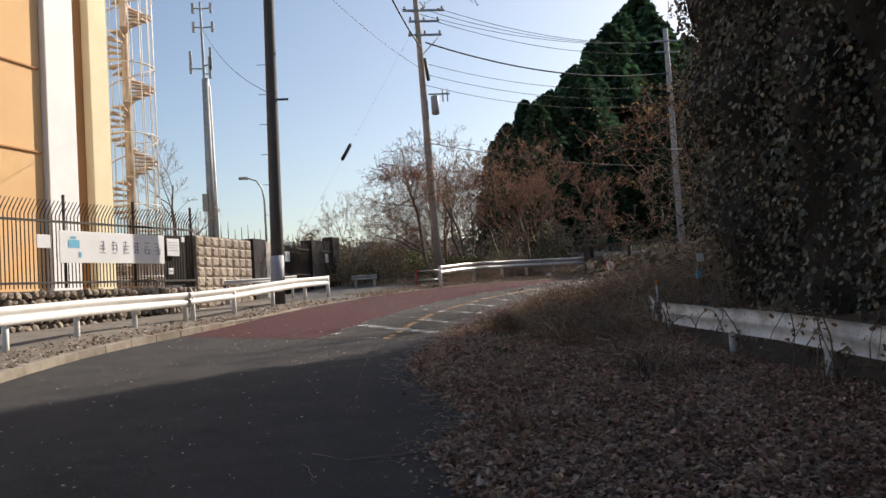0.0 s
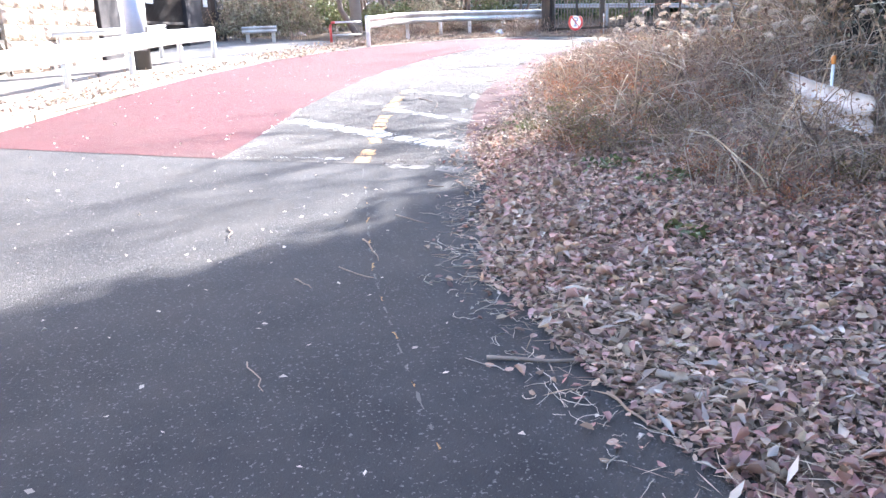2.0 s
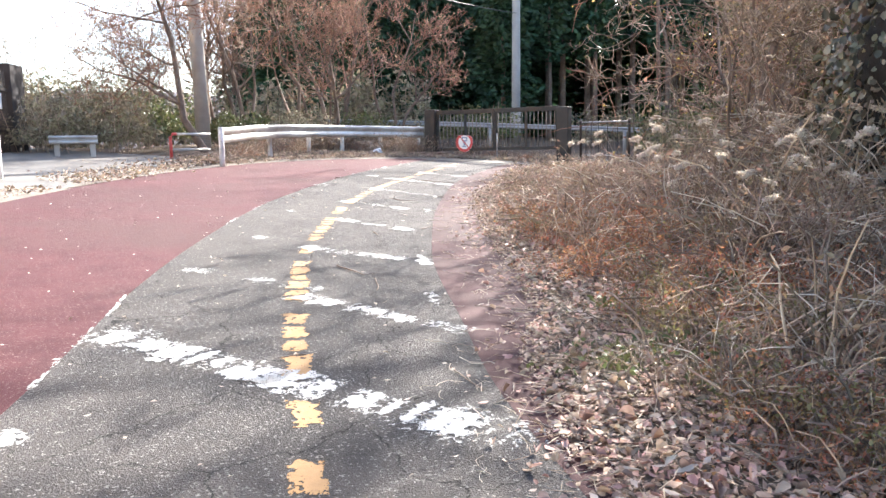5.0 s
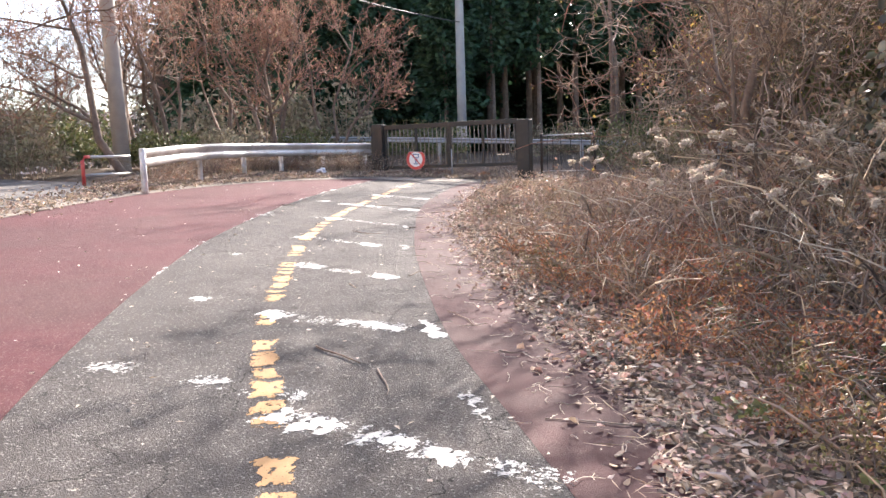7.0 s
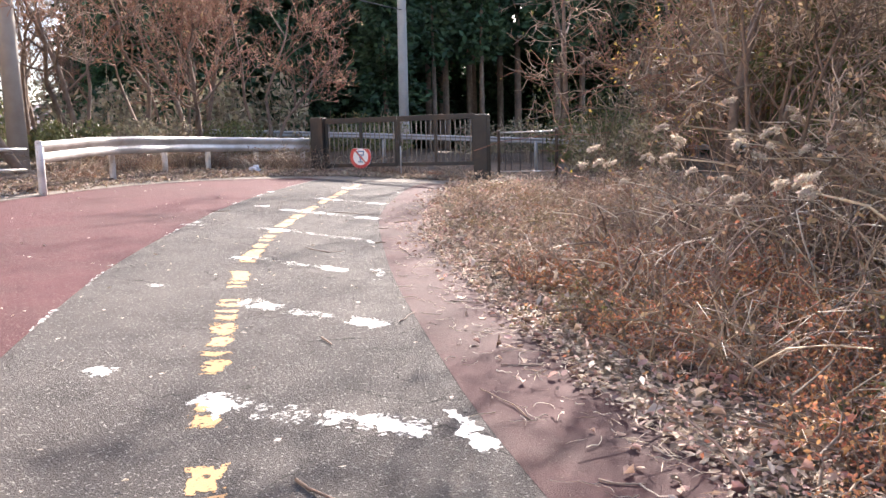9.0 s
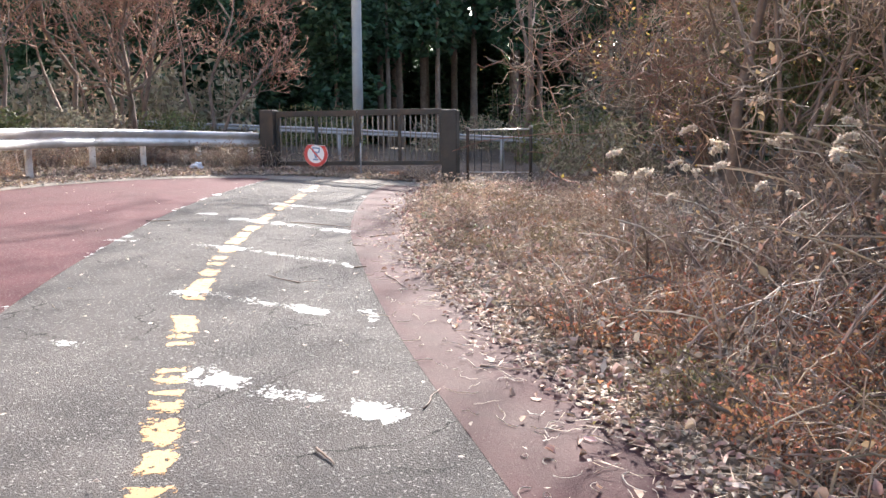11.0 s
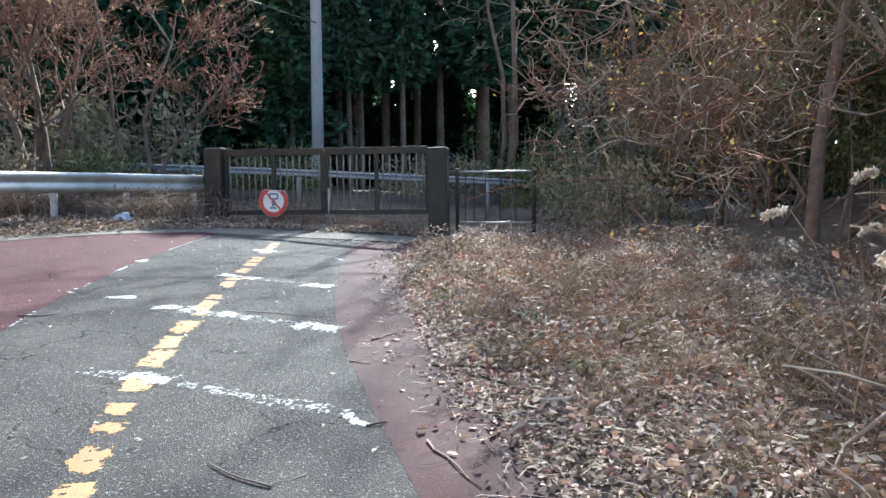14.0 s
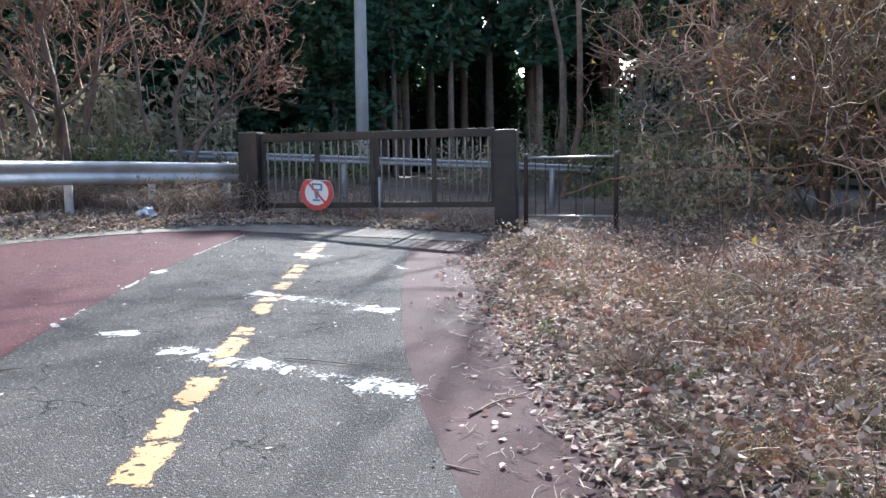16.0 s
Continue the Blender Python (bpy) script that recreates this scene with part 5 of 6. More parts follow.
# trees of the bank to the right
for i, (x, y, h) in enumerate([(7.2, 17.3, 4.6), (9.8, 18.8, 3.9), (11.2, 20.0, 3.6), (12.6, 21.2, 3.2), (6.4, 16.0, 3.0), (12.0, 20.0, 5.6)]):
    bare_tree("bare tangled shrub with pale twigs on the bank", at_ground(x, y, i * 47), 61 + i, h, 0.032, "twig" if i % 3 else "twig_red", ("yellow_leaf", "tan_leaf", "green")[i % 3], (520, 620, 420)[i % 3], 0.034, category="shrub", name="bare_shrub",
              kids=(6, 5, 3, 2), levels=5, ratio=0.62, angle=0.95, up=0.06, trunk_n=4, start=0.12, bend=0.32, spread=0.35)
for i, (x, y, h) in enumerate([(7.5, 11.5, 9.0), (8.4, 16.4, 8.2), (9.6, 19.0, 7.6), (15.0, 21.5, 7.0), (14.4, 22.2, 6.4), (13.8, 18.0, 12.5), (11.8, 15.8, 11.6), (12.6, 17.4, 12.0), (15.2, 27.8, 9.2), (17.8, 30.2, 10.8), (17.2, 25.4, 11.5)]):
    bare_tree("tall bare tree overhanging the road from the bank", at_ground(x, y, i * 90), 91 + i, h, 0.15 if h > 11.4 and x < 14 else 0.13 if 8.6 < h < 9.1 else 0.08, "twig", kids=(9, 6, 4, 3), levels=5, ratio=0.55, angle=0.9, up=0.05, lean=(-0.12, -0.05), start=0.35, bend=0.18)
bare_tree("bare drooping branch overhanging the road", pose(6.6, 11.6, 8.3, 0, -98, 0), 118, 9.0, 0.05, "twig", name="overhanging_branch", category="branch", kids=(9, 6, 4, 3), levels=5, ratio=0.42, angle=0.7, up=-0.35, start=0.3, bend=0.12)
bare_tree("bare tree in the yard behind the fence", at_ground(-8.6, 38), 97, 7.5, 0.12, "twig", kids=(9, 8, 5, 3), levels=5, ratio=0.55, angle=0.8, up=0.2, start=0.3, bend=0.15)


for i, (x, y, h) in enumerate([(12.6, 17.5, 5.0), (13.6, 21.0, 5.0), (14.2, 15.0, 5.4), (15.5, 19.0, 5.6), (11.2, 14.8, 5.0), (16.0, 23.0, 5.0), (18.0, 17.0, 6.0), (17.5, 25.5, 4.6)]):
    bare_tree("bare thicket shrub deeper in the wood", at_ground(x, y, i * 71), 161 + i, h, 0.036, "twig_red" if i % 2 else "twig", ("tan_leaf", "green", "yellow_leaf")[i % 3], 800, 0.055, category="shrub", name="bare_shrub",
              kids=(7, 5, 4, 2), levels=5, ratio=0.62, angle=0.9, up=0.1, trunk_n=4, start=0.12, bend=0.3, spread=0.35)


# ivy-clad trunks; those behind the camera are unseen, added to block sky light
def ivy_tree(place, seed, height, rad, n, spread=0.0):
    rng = np.random.default_rng(seed)
    t = thing("ivy_covered_tree", place, "tall trunk swathed in dark ivy leaves, some added unseen as sky blockers", "tree", "ivy-clad trees on the bank")
    nz, na = 26, 18
    zz, aa = np.meshgrid(np.linspace(-0.3, height, nz), np.linspace(0, 2 * np.pi, na, endpoint=False), indexing="ij")
    lump = np.array([[noise.noise(Vector((math.cos(a) * 1.2, math.sin(a) * 1.2, z * 0.7 + seed * 7.7))) for a in aa[0]] for z in zz[:, 0]])
    r = rad * (0.95 + 0.75 * lump) * np.clip(1.15 - 0.5 * (zz / height) ** 2, 0.3, 2)
    # filler shell just inside the leaves, coloured as the dark gaps between them
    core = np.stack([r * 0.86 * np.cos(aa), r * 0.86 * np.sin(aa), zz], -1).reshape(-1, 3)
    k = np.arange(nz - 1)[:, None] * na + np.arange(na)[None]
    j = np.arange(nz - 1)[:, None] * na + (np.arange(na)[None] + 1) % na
    part("core", npmesh("core", core, np.stack([k, j, j + na, k + na], -1).reshape(-1, 4), M["ivy_core"], True), t, "near-black core shell with the shade between ivy leaves in its colour")
    z, a = rng.uniform(-0.2, height + 0.3, n), rng.uniform(0, 2 * np.pi, n)
    iz, ia = np.clip((z + 0.3) / (height + 0.3) * (nz - 1), 0, nz - 1).astype(int), (a / (2 * np.pi) * na).astype(int) % na
    rr = r[iz, ia] * rng.uniform(0.84, 1.2, n)
    C = np.stack([rr * np.cos(a), rr * np.sin(a), z], 1)
    lean = np.stack([np.cos(a) * 0.5, np.sin(a) * 0.5, -np.ones(n)], 1)
    part("ivy", npmesh("ivy", *leaves(C, 0.068, rng, 1.25, 0, 0.2, lean, fine=True), M["ivy"]), t)
    if spread:      # an added crown of cedar leaves, out of view, that darkens the shade below
        n = 5200
        a, q = rng.uniform(0, 2 * np.pi, n), np.sqrt(rng.uniform(0, 1, n))
        C = np.stack([spread * q * np.cos(a), spread * q * np.sin(a), height - 2.2 + 2.6 * (1 - q ** 2) * rng.uniform(0.2, 1, n) + 0.5 * np.sin(a * 5 + seed) * q + rng.uniform(0, 1.2, n)], 1)
        part("crown", npmesh("crown", *leaves(C, 0.2, rng, 1.4, 0.3, 0.3), M["cedar"]), t)
    return t


for i, (x, y, h, r) in enumerate([(6.7, 14.0, 8.0, 0.95), (6.4, 11.9, 8.5, 1.15), (6.0, 9.6, 9.0, 1.2), (5.6, 7.2, 9.0, 1.2), (5.6, 4.8, 8.5, 1.2), (5.8, 2.0, 8.5, 1.3), (8.0, 8.4, 9.5, 1.4), (8.6, 12.6, 9.0, 1.2), (6.2, -1.2, 8.5, 1.4), (5.6, -5.5, 9.0, 1.5), (2.6, -10.0, 9.0, 1.6), (-1.6, -12.0, 9.0, 1.6), (7.5, 5.8, 10.0, 1.5), (-7.5, -10.0, 8.5, 1.6), (3.4, -4.6, 9.0, 1.5), (0.6, -6.4, 9.5, 1.6), (-2.6, -7.6, 9.5, 1.6), (-5.6, -6.6, 9.0, 1.6)]):
    # trees at y < 1 are raised unseen sky blockers; six get the added crown
    ivy_tree(at_ground(x, y, i * 40), 5 + i, h if y > 1 else h + 5, r, 15000 if y > 1 else 6500, 4.2 if i in (3, 4, 5, 8, 14, 15) else 0.0)


# cedars behind the gate
def cedar(seed, height, rad, n, bare_to=0.12):
    rng = np.random.default_rng(seed)
    t = thing("cedar_tree", (0, 0, -500), "tall dark green cedar in the wood", "tree", "cedars behind the gate")
    part("trunk", npmesh("trunk", *tubes(np.array([[(0, 0, -0.3), (0.02, 0, height * 0.35), (0, 0.03, height * 0.7), (0, 0, height)]]), np.array([[0.2, 0.15, 0.09, 0.02]]), 8), M["bark"], True), t)
    u = rng.uniform(0, 1, n) ** 0.85
    z = height * (bare_to + (1 - bare_to) * u)
    a = rng.uniform(0, 2 * np.pi, n)
    lob = 0.75 + 0.35 * np.sin(a * 3 + z * 1.3) + 0.2 * np.sin(a * 5 - z * 2.1)
    rr = rad * (1 - u ** 2.4) ** 0.62 * (0.55 + 0.45 * np.minimum(1, u / 0.25)) * lob * np.sqrt(rng.uniform(0.12, 1, n)) + 0.05
    C = np.stack([rr * np.cos(a), rr * np.sin(a), z - rr * 0.18], 1)
    lean = np.stack([np.cos(a), np.sin(a), -0.25 * np.ones(n)], 1)
    part("crown", npmesh("crown", *leaves(C, 0.30, rng, 1.7, 0, 0.3, lean), M["cedar"]), t)
    return t


kinds = [cedar(1, 12.5, 2.5, 4200, 0.05), cedar(2, 11.0, 2.3, 3800, 0.04), cedar(3, 14.0, 2.0, 1500, 0.38), cedar(4, 12.0, 1.8, 1250, 0.46)]
rc = np.random.default_rng(77)
spots = []
for _ in range(4000):
    x, y = rc.uniform(7.5, 44), rc.uniform(31, 56)
    if x < 8 + (y - 31) * -0.02 or (x - 13.3) ** 2 + (y - 32.2) ** 2 < 9 or y < 34 - 0.25 * (x - 10) or (x > 16 and y < 36 - 0.45 * (x - 16)):
        continue
    if all((x - a) ** 2 + (y - b) ** 2 > (1.7 if x < 22 else 2.6) ** 2 for a, b in spots):
        spots.append((x, y))
    if len(spots) >= 190:
        break
for i, (x, y) in enumerate(spots):
    v = x / y * 42
    if v < 7.6:
        continue
    tall = (1.37 + (float(np.interp(v, [6, 7.2, 8.9, 11.7, 14.1, 18.7], [8, 9.4, 10.6, 12.8, 16.0, 16.8])) - 1.37) * y / 42 - float(gz(x, y))) * rc.uniform(0.95, 1.1)
    for (ex, ey) in ((5, 20), (5, 29), (2, 26), (8, 25), (1, 14)):
        if abs(math.atan2(x - ex, y - ey) - SUN_AZ) < 0.32:
            tall = min(tall, max(2.5, math.hypot(x - ex, y - ey) * 0.53))
    if v > 21 and y > 43:      # the low far edge of the wood, over which the sky shows between the trunks
        tall = min(tall, 4.6 + (y - 43) * 0.16 + rc.uniform(-0.6, 0.8))
    src = kinds[i % 2 if v < 20 or y > 43 else 2 + i % 2]
    copy_thing(src, pose(x, y, float(gz(x, y)) - 0.1, 0, 0, rc.uniform(0, 360)) @ Matrix.Diagonal((tall / 12.5 * rc.uniform(0.9, 1.2),) * 2 + (tall / 12.5, 1)))
for i in range(64):      # young cedars closing the far side of the wood
    a = radians(16 + 64 * i / 63 + rc.uniform(-1, 1))
    x, y = 1.1 + rc.uniform(36, 44) * math.sin(a), 15.9 + rc.uniform(36, 44) * math.cos(a)
    tall = rc.uniform(5.0, 8.8)
    copy_thing(kinds[i % 2], pose(x, y, float(gz(x, y)) - 0.4, 0, 0, rc.uniform(0, 360)) @ Matrix.Diagonal((0.75, 0.75, tall / 12.5, 1)))
for src in kinds:
    for o in (*src.children_recursive, src):
        bpy.data.objects.remove(o)


# brush of the bank: arching dry stems
def bush(seed, n, h, rad, stem, leaf, leaf_n, leaf_size, arch=0.95):
    rng = np.random.default_rng(seed)
    u = np.linspace(0, 1, 5)
    b = rng.normal(0, rad * 0.45, (n, 2))
    a = rng.uniform(0, 2 * np.pi, n)
    L = h * rng.uniform(0.5, 1.25, n)
    out_ = rng.uniform(0.15, 1.3, n) * L * arch + 0.1
    x = b[:, :1] + (np.cos(a) * out_)[:, None] * u ** 1.4
    y = b[:, 1:] + (np.sin(a) * out_)[:, None] * u ** 1.4
    z = L[:, None] * (u - 0.35 * (out_ / L)[:, None] * u ** 2.5)
    P = np.stack([x, y, z], -1) + np.cumsum(rng.normal(0, 0.025, (n, 5, 3)), 1)
    P[:, 0, 2] = -0.06
    R = (0.0036 + 0.0115 * rng.uniform(0, 1, (n, 1)) ** 2.4) * (1 - 0.55 * u)
    t = thing("dry_bush", (0, 0, -500), "", "bush", "dry brush along the bank")
    part("tangle", npmesh("tangle", *tubes(P, R, 3), M[stem]), t)
    # longer pale canes standing clear of the tangle
    k = 10
    a2, L2 = rng.uniform(0, 2 * np.pi, k), h * rng.uniform(0.85, 1.3, k)
    o2 = L2 * rng.uniform(0.3, 0.95, k)
    c2 = rng.normal(0, rad * 0.4, (k, 2))
    W = np.stack([c2[:, :1] + (np.cos(a2) * o2)[:, None] * u ** 1.6, c2[:, 1:] + (np.sin(a2) * o2)[:, None] * u ** 1.6, L2[:, None] * (u - 0.42 * u ** 3)], -1) + np.cumsum(rng.normal(0, 0.032, (k, 5, 3)), 1)
    W[:, 0, 2] = -0.06
    cane_mesh = tubes(W, rng.uniform(0.0045, 0.0095, (k, 1)) * (1 - 0.5 * u), 3)
    # side twigs
    m = int(n * 1.1)
    i = rng.integers(0, n, m)
    j = rng.integers(1, 5, m)
    s0 = P[i, j]
    d = rng.normal(0, 1, (m, 3)) + [0, 0, 0.5]
    d /= np.linalg.norm(d, axis=1, keepdims=True)
    ln = rng.uniform(0.08, 0.3, m)[:, None, None] * h
    Q = s0[:, None] + d[:, None] * ln * np.linspace(0, 1, 3)[None, :, None] + np.cumsum(rng.normal(0, 0.012, (m, 3, 3)), 1)
    part("tangle", npmesh("tangle", *tubes(Q, np.full((m, 3), 0.0036), 3), M["brown_stem"]), t, "dark side twigs")
    part("tangle", npmesh("tangle", *cane_mesh, M["cane" if seed % 3 else "straw"]), t, "long bleached canes")
    if leaf_n:
        pts = np.vstack([P[:, 1:].reshape(-1, 3), Q[:, 1:].reshape(-1, 3)])
        C = pts[rng.integers(0, len(pts), leaf_n)] + rng.normal(0, 0.03, (leaf_n, 3))
        part("foliage", npmesh("foliage", *leaves(C, leaf_size, rng), M[leaf]), t)
    return t


bushes = [
    (bush(1, 50, 0.78, 0.6, "straw", "brown_leaf", 170, 0.034), "clump of arching dry straw-coloured grass and stems"),
    (bush(2, 54, 0.75, 0.65, "brown_stem", "brown_leaf", 420, 0.025), "tangle of dry brown stems and twigs"),
    (bush(3, 52, 0.42, 0.5, "brown_stem", "russet", 1150, 0.02), "low bush of russet dry leaves and stems"),
    (bush(4, 46, 0.95, 0.65, "straw", "tan_leaf", 200, 0.036), "tall clump of bleached dry weeds"),
    (bush(5, 52, 0.3, 0.45, "straw", "green", 260, 0.042), "low patch of dry stems with some green leaves"),
    (bush(6, 50, 0.48, 0.5, "brown_stem", "olive_leaf", 950, 0.022), "low bush of fading olive and brown leaves"),
]
rb_ = np.random.default_rng(8)
for (x, y, which, size) in (lambda r: [(np.interp(yy, LEAF_Y, LEAF_X) + dd / (0.8 if yy > 11 else 1.0), yy, ((2 if r.random() < (0.8 if yy < 17 else 0.35) else 5) if dd < 1.6 and yy > 12.2 and r.random() < 0.75 else 4 if dd < 1.2 and r.random() < 0.15 else int(r.choice([0, 1, 3, 1, 3, 2, 5]))), sz)
          for yy in np.arange(5.0, 23.2, 0.34) for dd, sz in ((r.uniform(0.3, 0.7), 0.55), (r.uniform(0.7, 1.2), 0.66), (r.uniform(1.2, 1.8), 0.78), (r.uniform(1.9, 2.7), 1.0), (r.uniform(2.8, 4.2), 1.35))])(rb_):
    d = float(leaf_side(x, y))
    if y < 9.2 and d < (1.65 if y > 6.5 else 2.4) or (y > 20.5 and (size > 0.8 or x > 8.6)) or (1.75 < x < 3.4 and y < 9.7):
        continue
    if 9.2 <= y < 10.8 and d < 1.4:
        continue
    if y < 12.6:
        size = min(size, 0.6)
    if y > 16.8:
        size = min(size * 0.46, 0.46)
        which = {0: 5, 3: 5, 1: 2}.get(which, which) if rb_.random() < 0.75 else which
    src, lab = bushes[which]
    c = copy_thing(src, at_ground(x, y, rb_.uniform(0, 360), size * rb_.uniform(0.8, 1.2), 0.02))
    c["label"] = lab
for i in range(90):   # low weeds over the leaves near the gate
    y = rb_.uniform(17.0, 22.6)
    x = np.interp(y, LEAF_Y, LEAF_X) + rb_.uniform(0.4, 2.6) / 0.8
    if y > 21.2 and x > 8.2:
        continue
    src, lab = bushes[(1, 5, 2, 5, 0)[i % 5]]
    c = copy_thing(src, at_ground(x, y, rb_.uniform(0, 360), rb_.uniform(0.25, 0.42), 0.02))
    c["label"] = lab
for i in range(34):   # dry growth behind the far rail and under the gate
    u = i / 33
    x, y = 2.2 + 5.4 * u, float(np.interp(2.2 + 5.4 * u, [2.2, 3.1, 4.2, 5.2, 6.3, 7.6], [25.0, 26.0, 27.0, 27.6, 27.9, 27.9])) + rb_.uniform(0.0, 1.0)
    src, lab = bushes[(1, 0, 2, 1, 3)[i % 5]]
    c = copy_thing(src, at_ground(x, y, rb_.uniform(0, 360), rb_.uniform(0.4, 0.75), 0.02))
    c["label"] = lab
for i in range(7):
    x = 5.7 + 0.24 * i
    src, lab = bushes[(1, 0, 1, 3)[i % 4]]
    c = copy_thing(src, at_ground(x, 26.75 + rb_.uniform(-0.1, 0.12), rb_.uniform(0, 360), rb_.uniform(0.4, 0.62), 0.02))
    c["label"] = lab
for i in range(9):
    u = 0.15 + 0.8 * i / 8
    x, y = 7.42 + 1.9 * u + 0.55, 26.75 - 2.8 * u + 0.4
    src, lab = bushes[(3, 1, 2)[i % 3]]
    c = copy_thing(src, at_ground(x, y, rb_.uniform(0, 360), rb_.uniform(0.3, 0.5) * (1.3 if u < 0.5 else 0.7), 0.02))
    c["label"] = lab
for src, _ in bushes:
    for o in (*src.children_recursive, src):
        bpy.data.objects.remove(o)


# pale seed plumes on long stalks
def plume(seed):
    rng = np.random.default_rng(seed)
    t = thing("plume_grass", (0, 0, -500), "tall dry stalk with a pale fluffy seed plume", "grass", "seed plumes in the brush")
    u = np.linspace(0, 1, 6)
    P = np.stack([0.35 * u ** 2, 0.05 * u, 1.25 * u - 0.12 * u ** 3], 1)
    part("stalk", npmesh("stalk", *tubes(P[None], np.array([0.005 * (1 - 0.5 * u)]), 4), M["straw"]), t)
    n = 150
    s = rng.uniform(0, 1, n)
    C = P[-1] + np.stack([0.02 + 0.13 * s, rng.normal(0, 0.021, n) * (1.2 - s), -0.05 * s ** 1.6 + rng.normal(0, 0.013, n)], 1)
    part("plume", npmesh("plume", *leaves(C, 0.018, rng, 2.2, 0, 0.2), M["plume"]), t)
    return t


pl = [plume(1), plume(2)]
for i in range(84):
    y = rb_.uniform(11.2, 17.4)
    d = rb_.uniform(0.9, 3.6)
    x = np.interp(y, LEAF_Y, LEAF_X) + d / 0.8
    copy_thing(pl[i % 2], at_ground(x, y, rb_.uniform(0, 360), rb_.uniform(0.75, 1.1) * (0.62 + 0.13 * min(d, 3.2))))
for src in pl:
    for o in (*src.children_recursive, src):
        bpy.data.objects.remove(o)


# fallen leaves, sticks and bits
def scatter(n, ylo, yhi, dlo, dhi, rng, power=1.0):
    y = rng.uniform(ylo, yhi, n)
    d = dlo + (dhi - dlo) * rng.uniform(0, 1, n) ** power
    x = np.interp(y, LEAF_Y, LEAF_X) + d / np.where(y > 11, 0.8, 1.0)
    return np.stack([x, y, np.maximum(gz(x, y), zp(x, y) + 0.012)], 1)


rl = np.random.default_rng(19)
C = np.vstack([scatter(74000, 2.5, 12, -0.05, 3.4, rl), scatter(28000, 12, 23.5, -0.05, 3.0, rl), scatter(1500, 3, 23.5, -0.4, 0.1, rl, 0.4)])
C[:, 2] += rl.uniform(0.004, 0.045, len(C)) * smooth01(leaf_side(C[:, 0], C[:, 1]) / 0.5)
tagged(new("fallen_leaves", npmesh("fallen_leaves", *leaves(C, 0.0265, rl, 1.5, 0.82, 0.35, fine=True), M["litter"])), "deep brown and reddish fallen leaves on the verge", "leaves", kind="stuff")
C = np.vstack([scatter(1900, 2.5, 23, 0.0, 2.6, rl), scatter(1100, 2.5, 11.5, -0.1, 2.4, rl)])
C[:, 2] += 0.03
tagged(new("bleached_leaves", npmesh("bleached_leaves", *leaves(C, 0.03, rl, 3.0, 0.8, 0.3), M["pale_leaf"])), "long bleached dry leaves among the litter", "leaves", kind="stuff")
C = np.vstack([scatter(9000, 5, 23.5, -0.25, 1.0, rl, 0.8), scatter(500, 5, 12.5, -0.12, 0.3, rl), scatter(15000, 4, 23, 0.2, 3.0, rl)])
C[:, 2] += 0.02 + rl.uniform(0, 0.03, len(C))
tagged(new("straw", npmesh("straw", *leaves(C, 0.0045, rl, 23.0, 0.9, 0.3), M["straw"])), "thin dry straw strewn along the verge", "straw", kind="stuff")
C = scatter(15000, 15.5, 23.2, 0.15, 3.8, rl)
C[:, 2] += 0.26 * rl.uniform(0, 1, len(C)) ** 1.8
tagged(new("caught_leaves", npmesh("caught_leaves", *leaves(C, 0.026, rl, 1.5, 0.4, 0.35, fine=True), M["drift"])), "pale dead leaves caught in the low weeds", "leaves", kind="stuff")
C = np.vstack([scatter(6500, 3, 12, 0.0, 3.2, rl), scatter(2500, 12, 23, 0.1, 2.4, rl)])
C[:, 2] += rl.uniform(0.02, 0.06, len(C))
tagged(new("curled_leaves", npmesh("curled_leaves", *leaves(C, 0.034, rl, 1.45, 0.6, 0.5, fine=True), M["litter"])), "larger curled dry leaves on top of the litter", "leaves", kind="stuff")
C = np.vstack([scatter(5600, 11.5, 19, -0.1, 0.75, rl), scatter(1300, 19, 23.6, -0.03, 0.6, rl)])
C[:, 2] += rl.uniform(0.004, 0.03, len(C))
tagged(new("leaf_scraps", npmesh("leaf_scraps", *leaves(C, 0.021, rl, 1.5, 0.8, 0.35, fine=True), M["drift"])), "small pale leaf scraps along the edge of the paving", "leaves", kind="stuff")
C = np.vstack([scatter(520, 11.5, 23, -0.45, 0.2, rl), scatter(330, 5, 11.5, -0.3, 0.15, rl)])
n = len(C)
ang, turn, ln = rl.uniform(0, 2 * np.pi, n), rl.normal(0, 0.5, n), rl.uniform(0.04, 0.2, n)
u = np.linspace(0, 1, 6)
head = ang[:, None] + turn[:, None] * u * 3 + np.cumsum(rl.normal(0, 0.22, (n, 6)), 1)
step = np.stack([np.cos(head), np.sin(head)], -1) * (ln / 6)[:, None, None]
XY = C[:, None, :2] + np.cumsum(step, 1)
P = np.dstack([XY, np.maximum(zp(XY[..., 0], XY[..., 1]) + 0.004, gz(XY[..., 0], XY[..., 1])) + rl.uniform(0.002, 0.012, (n, 6))])
tagged(new("fine_twigs", npmesh("fine_twigs", *tubes(P, rl.uniform(0.0011, 0.0024, (n, 1)) * (1 - 0.4 * u), 3), M["cane"])), "bleached curled fine twigs lying on the paving", "twigs", kind="stuff")
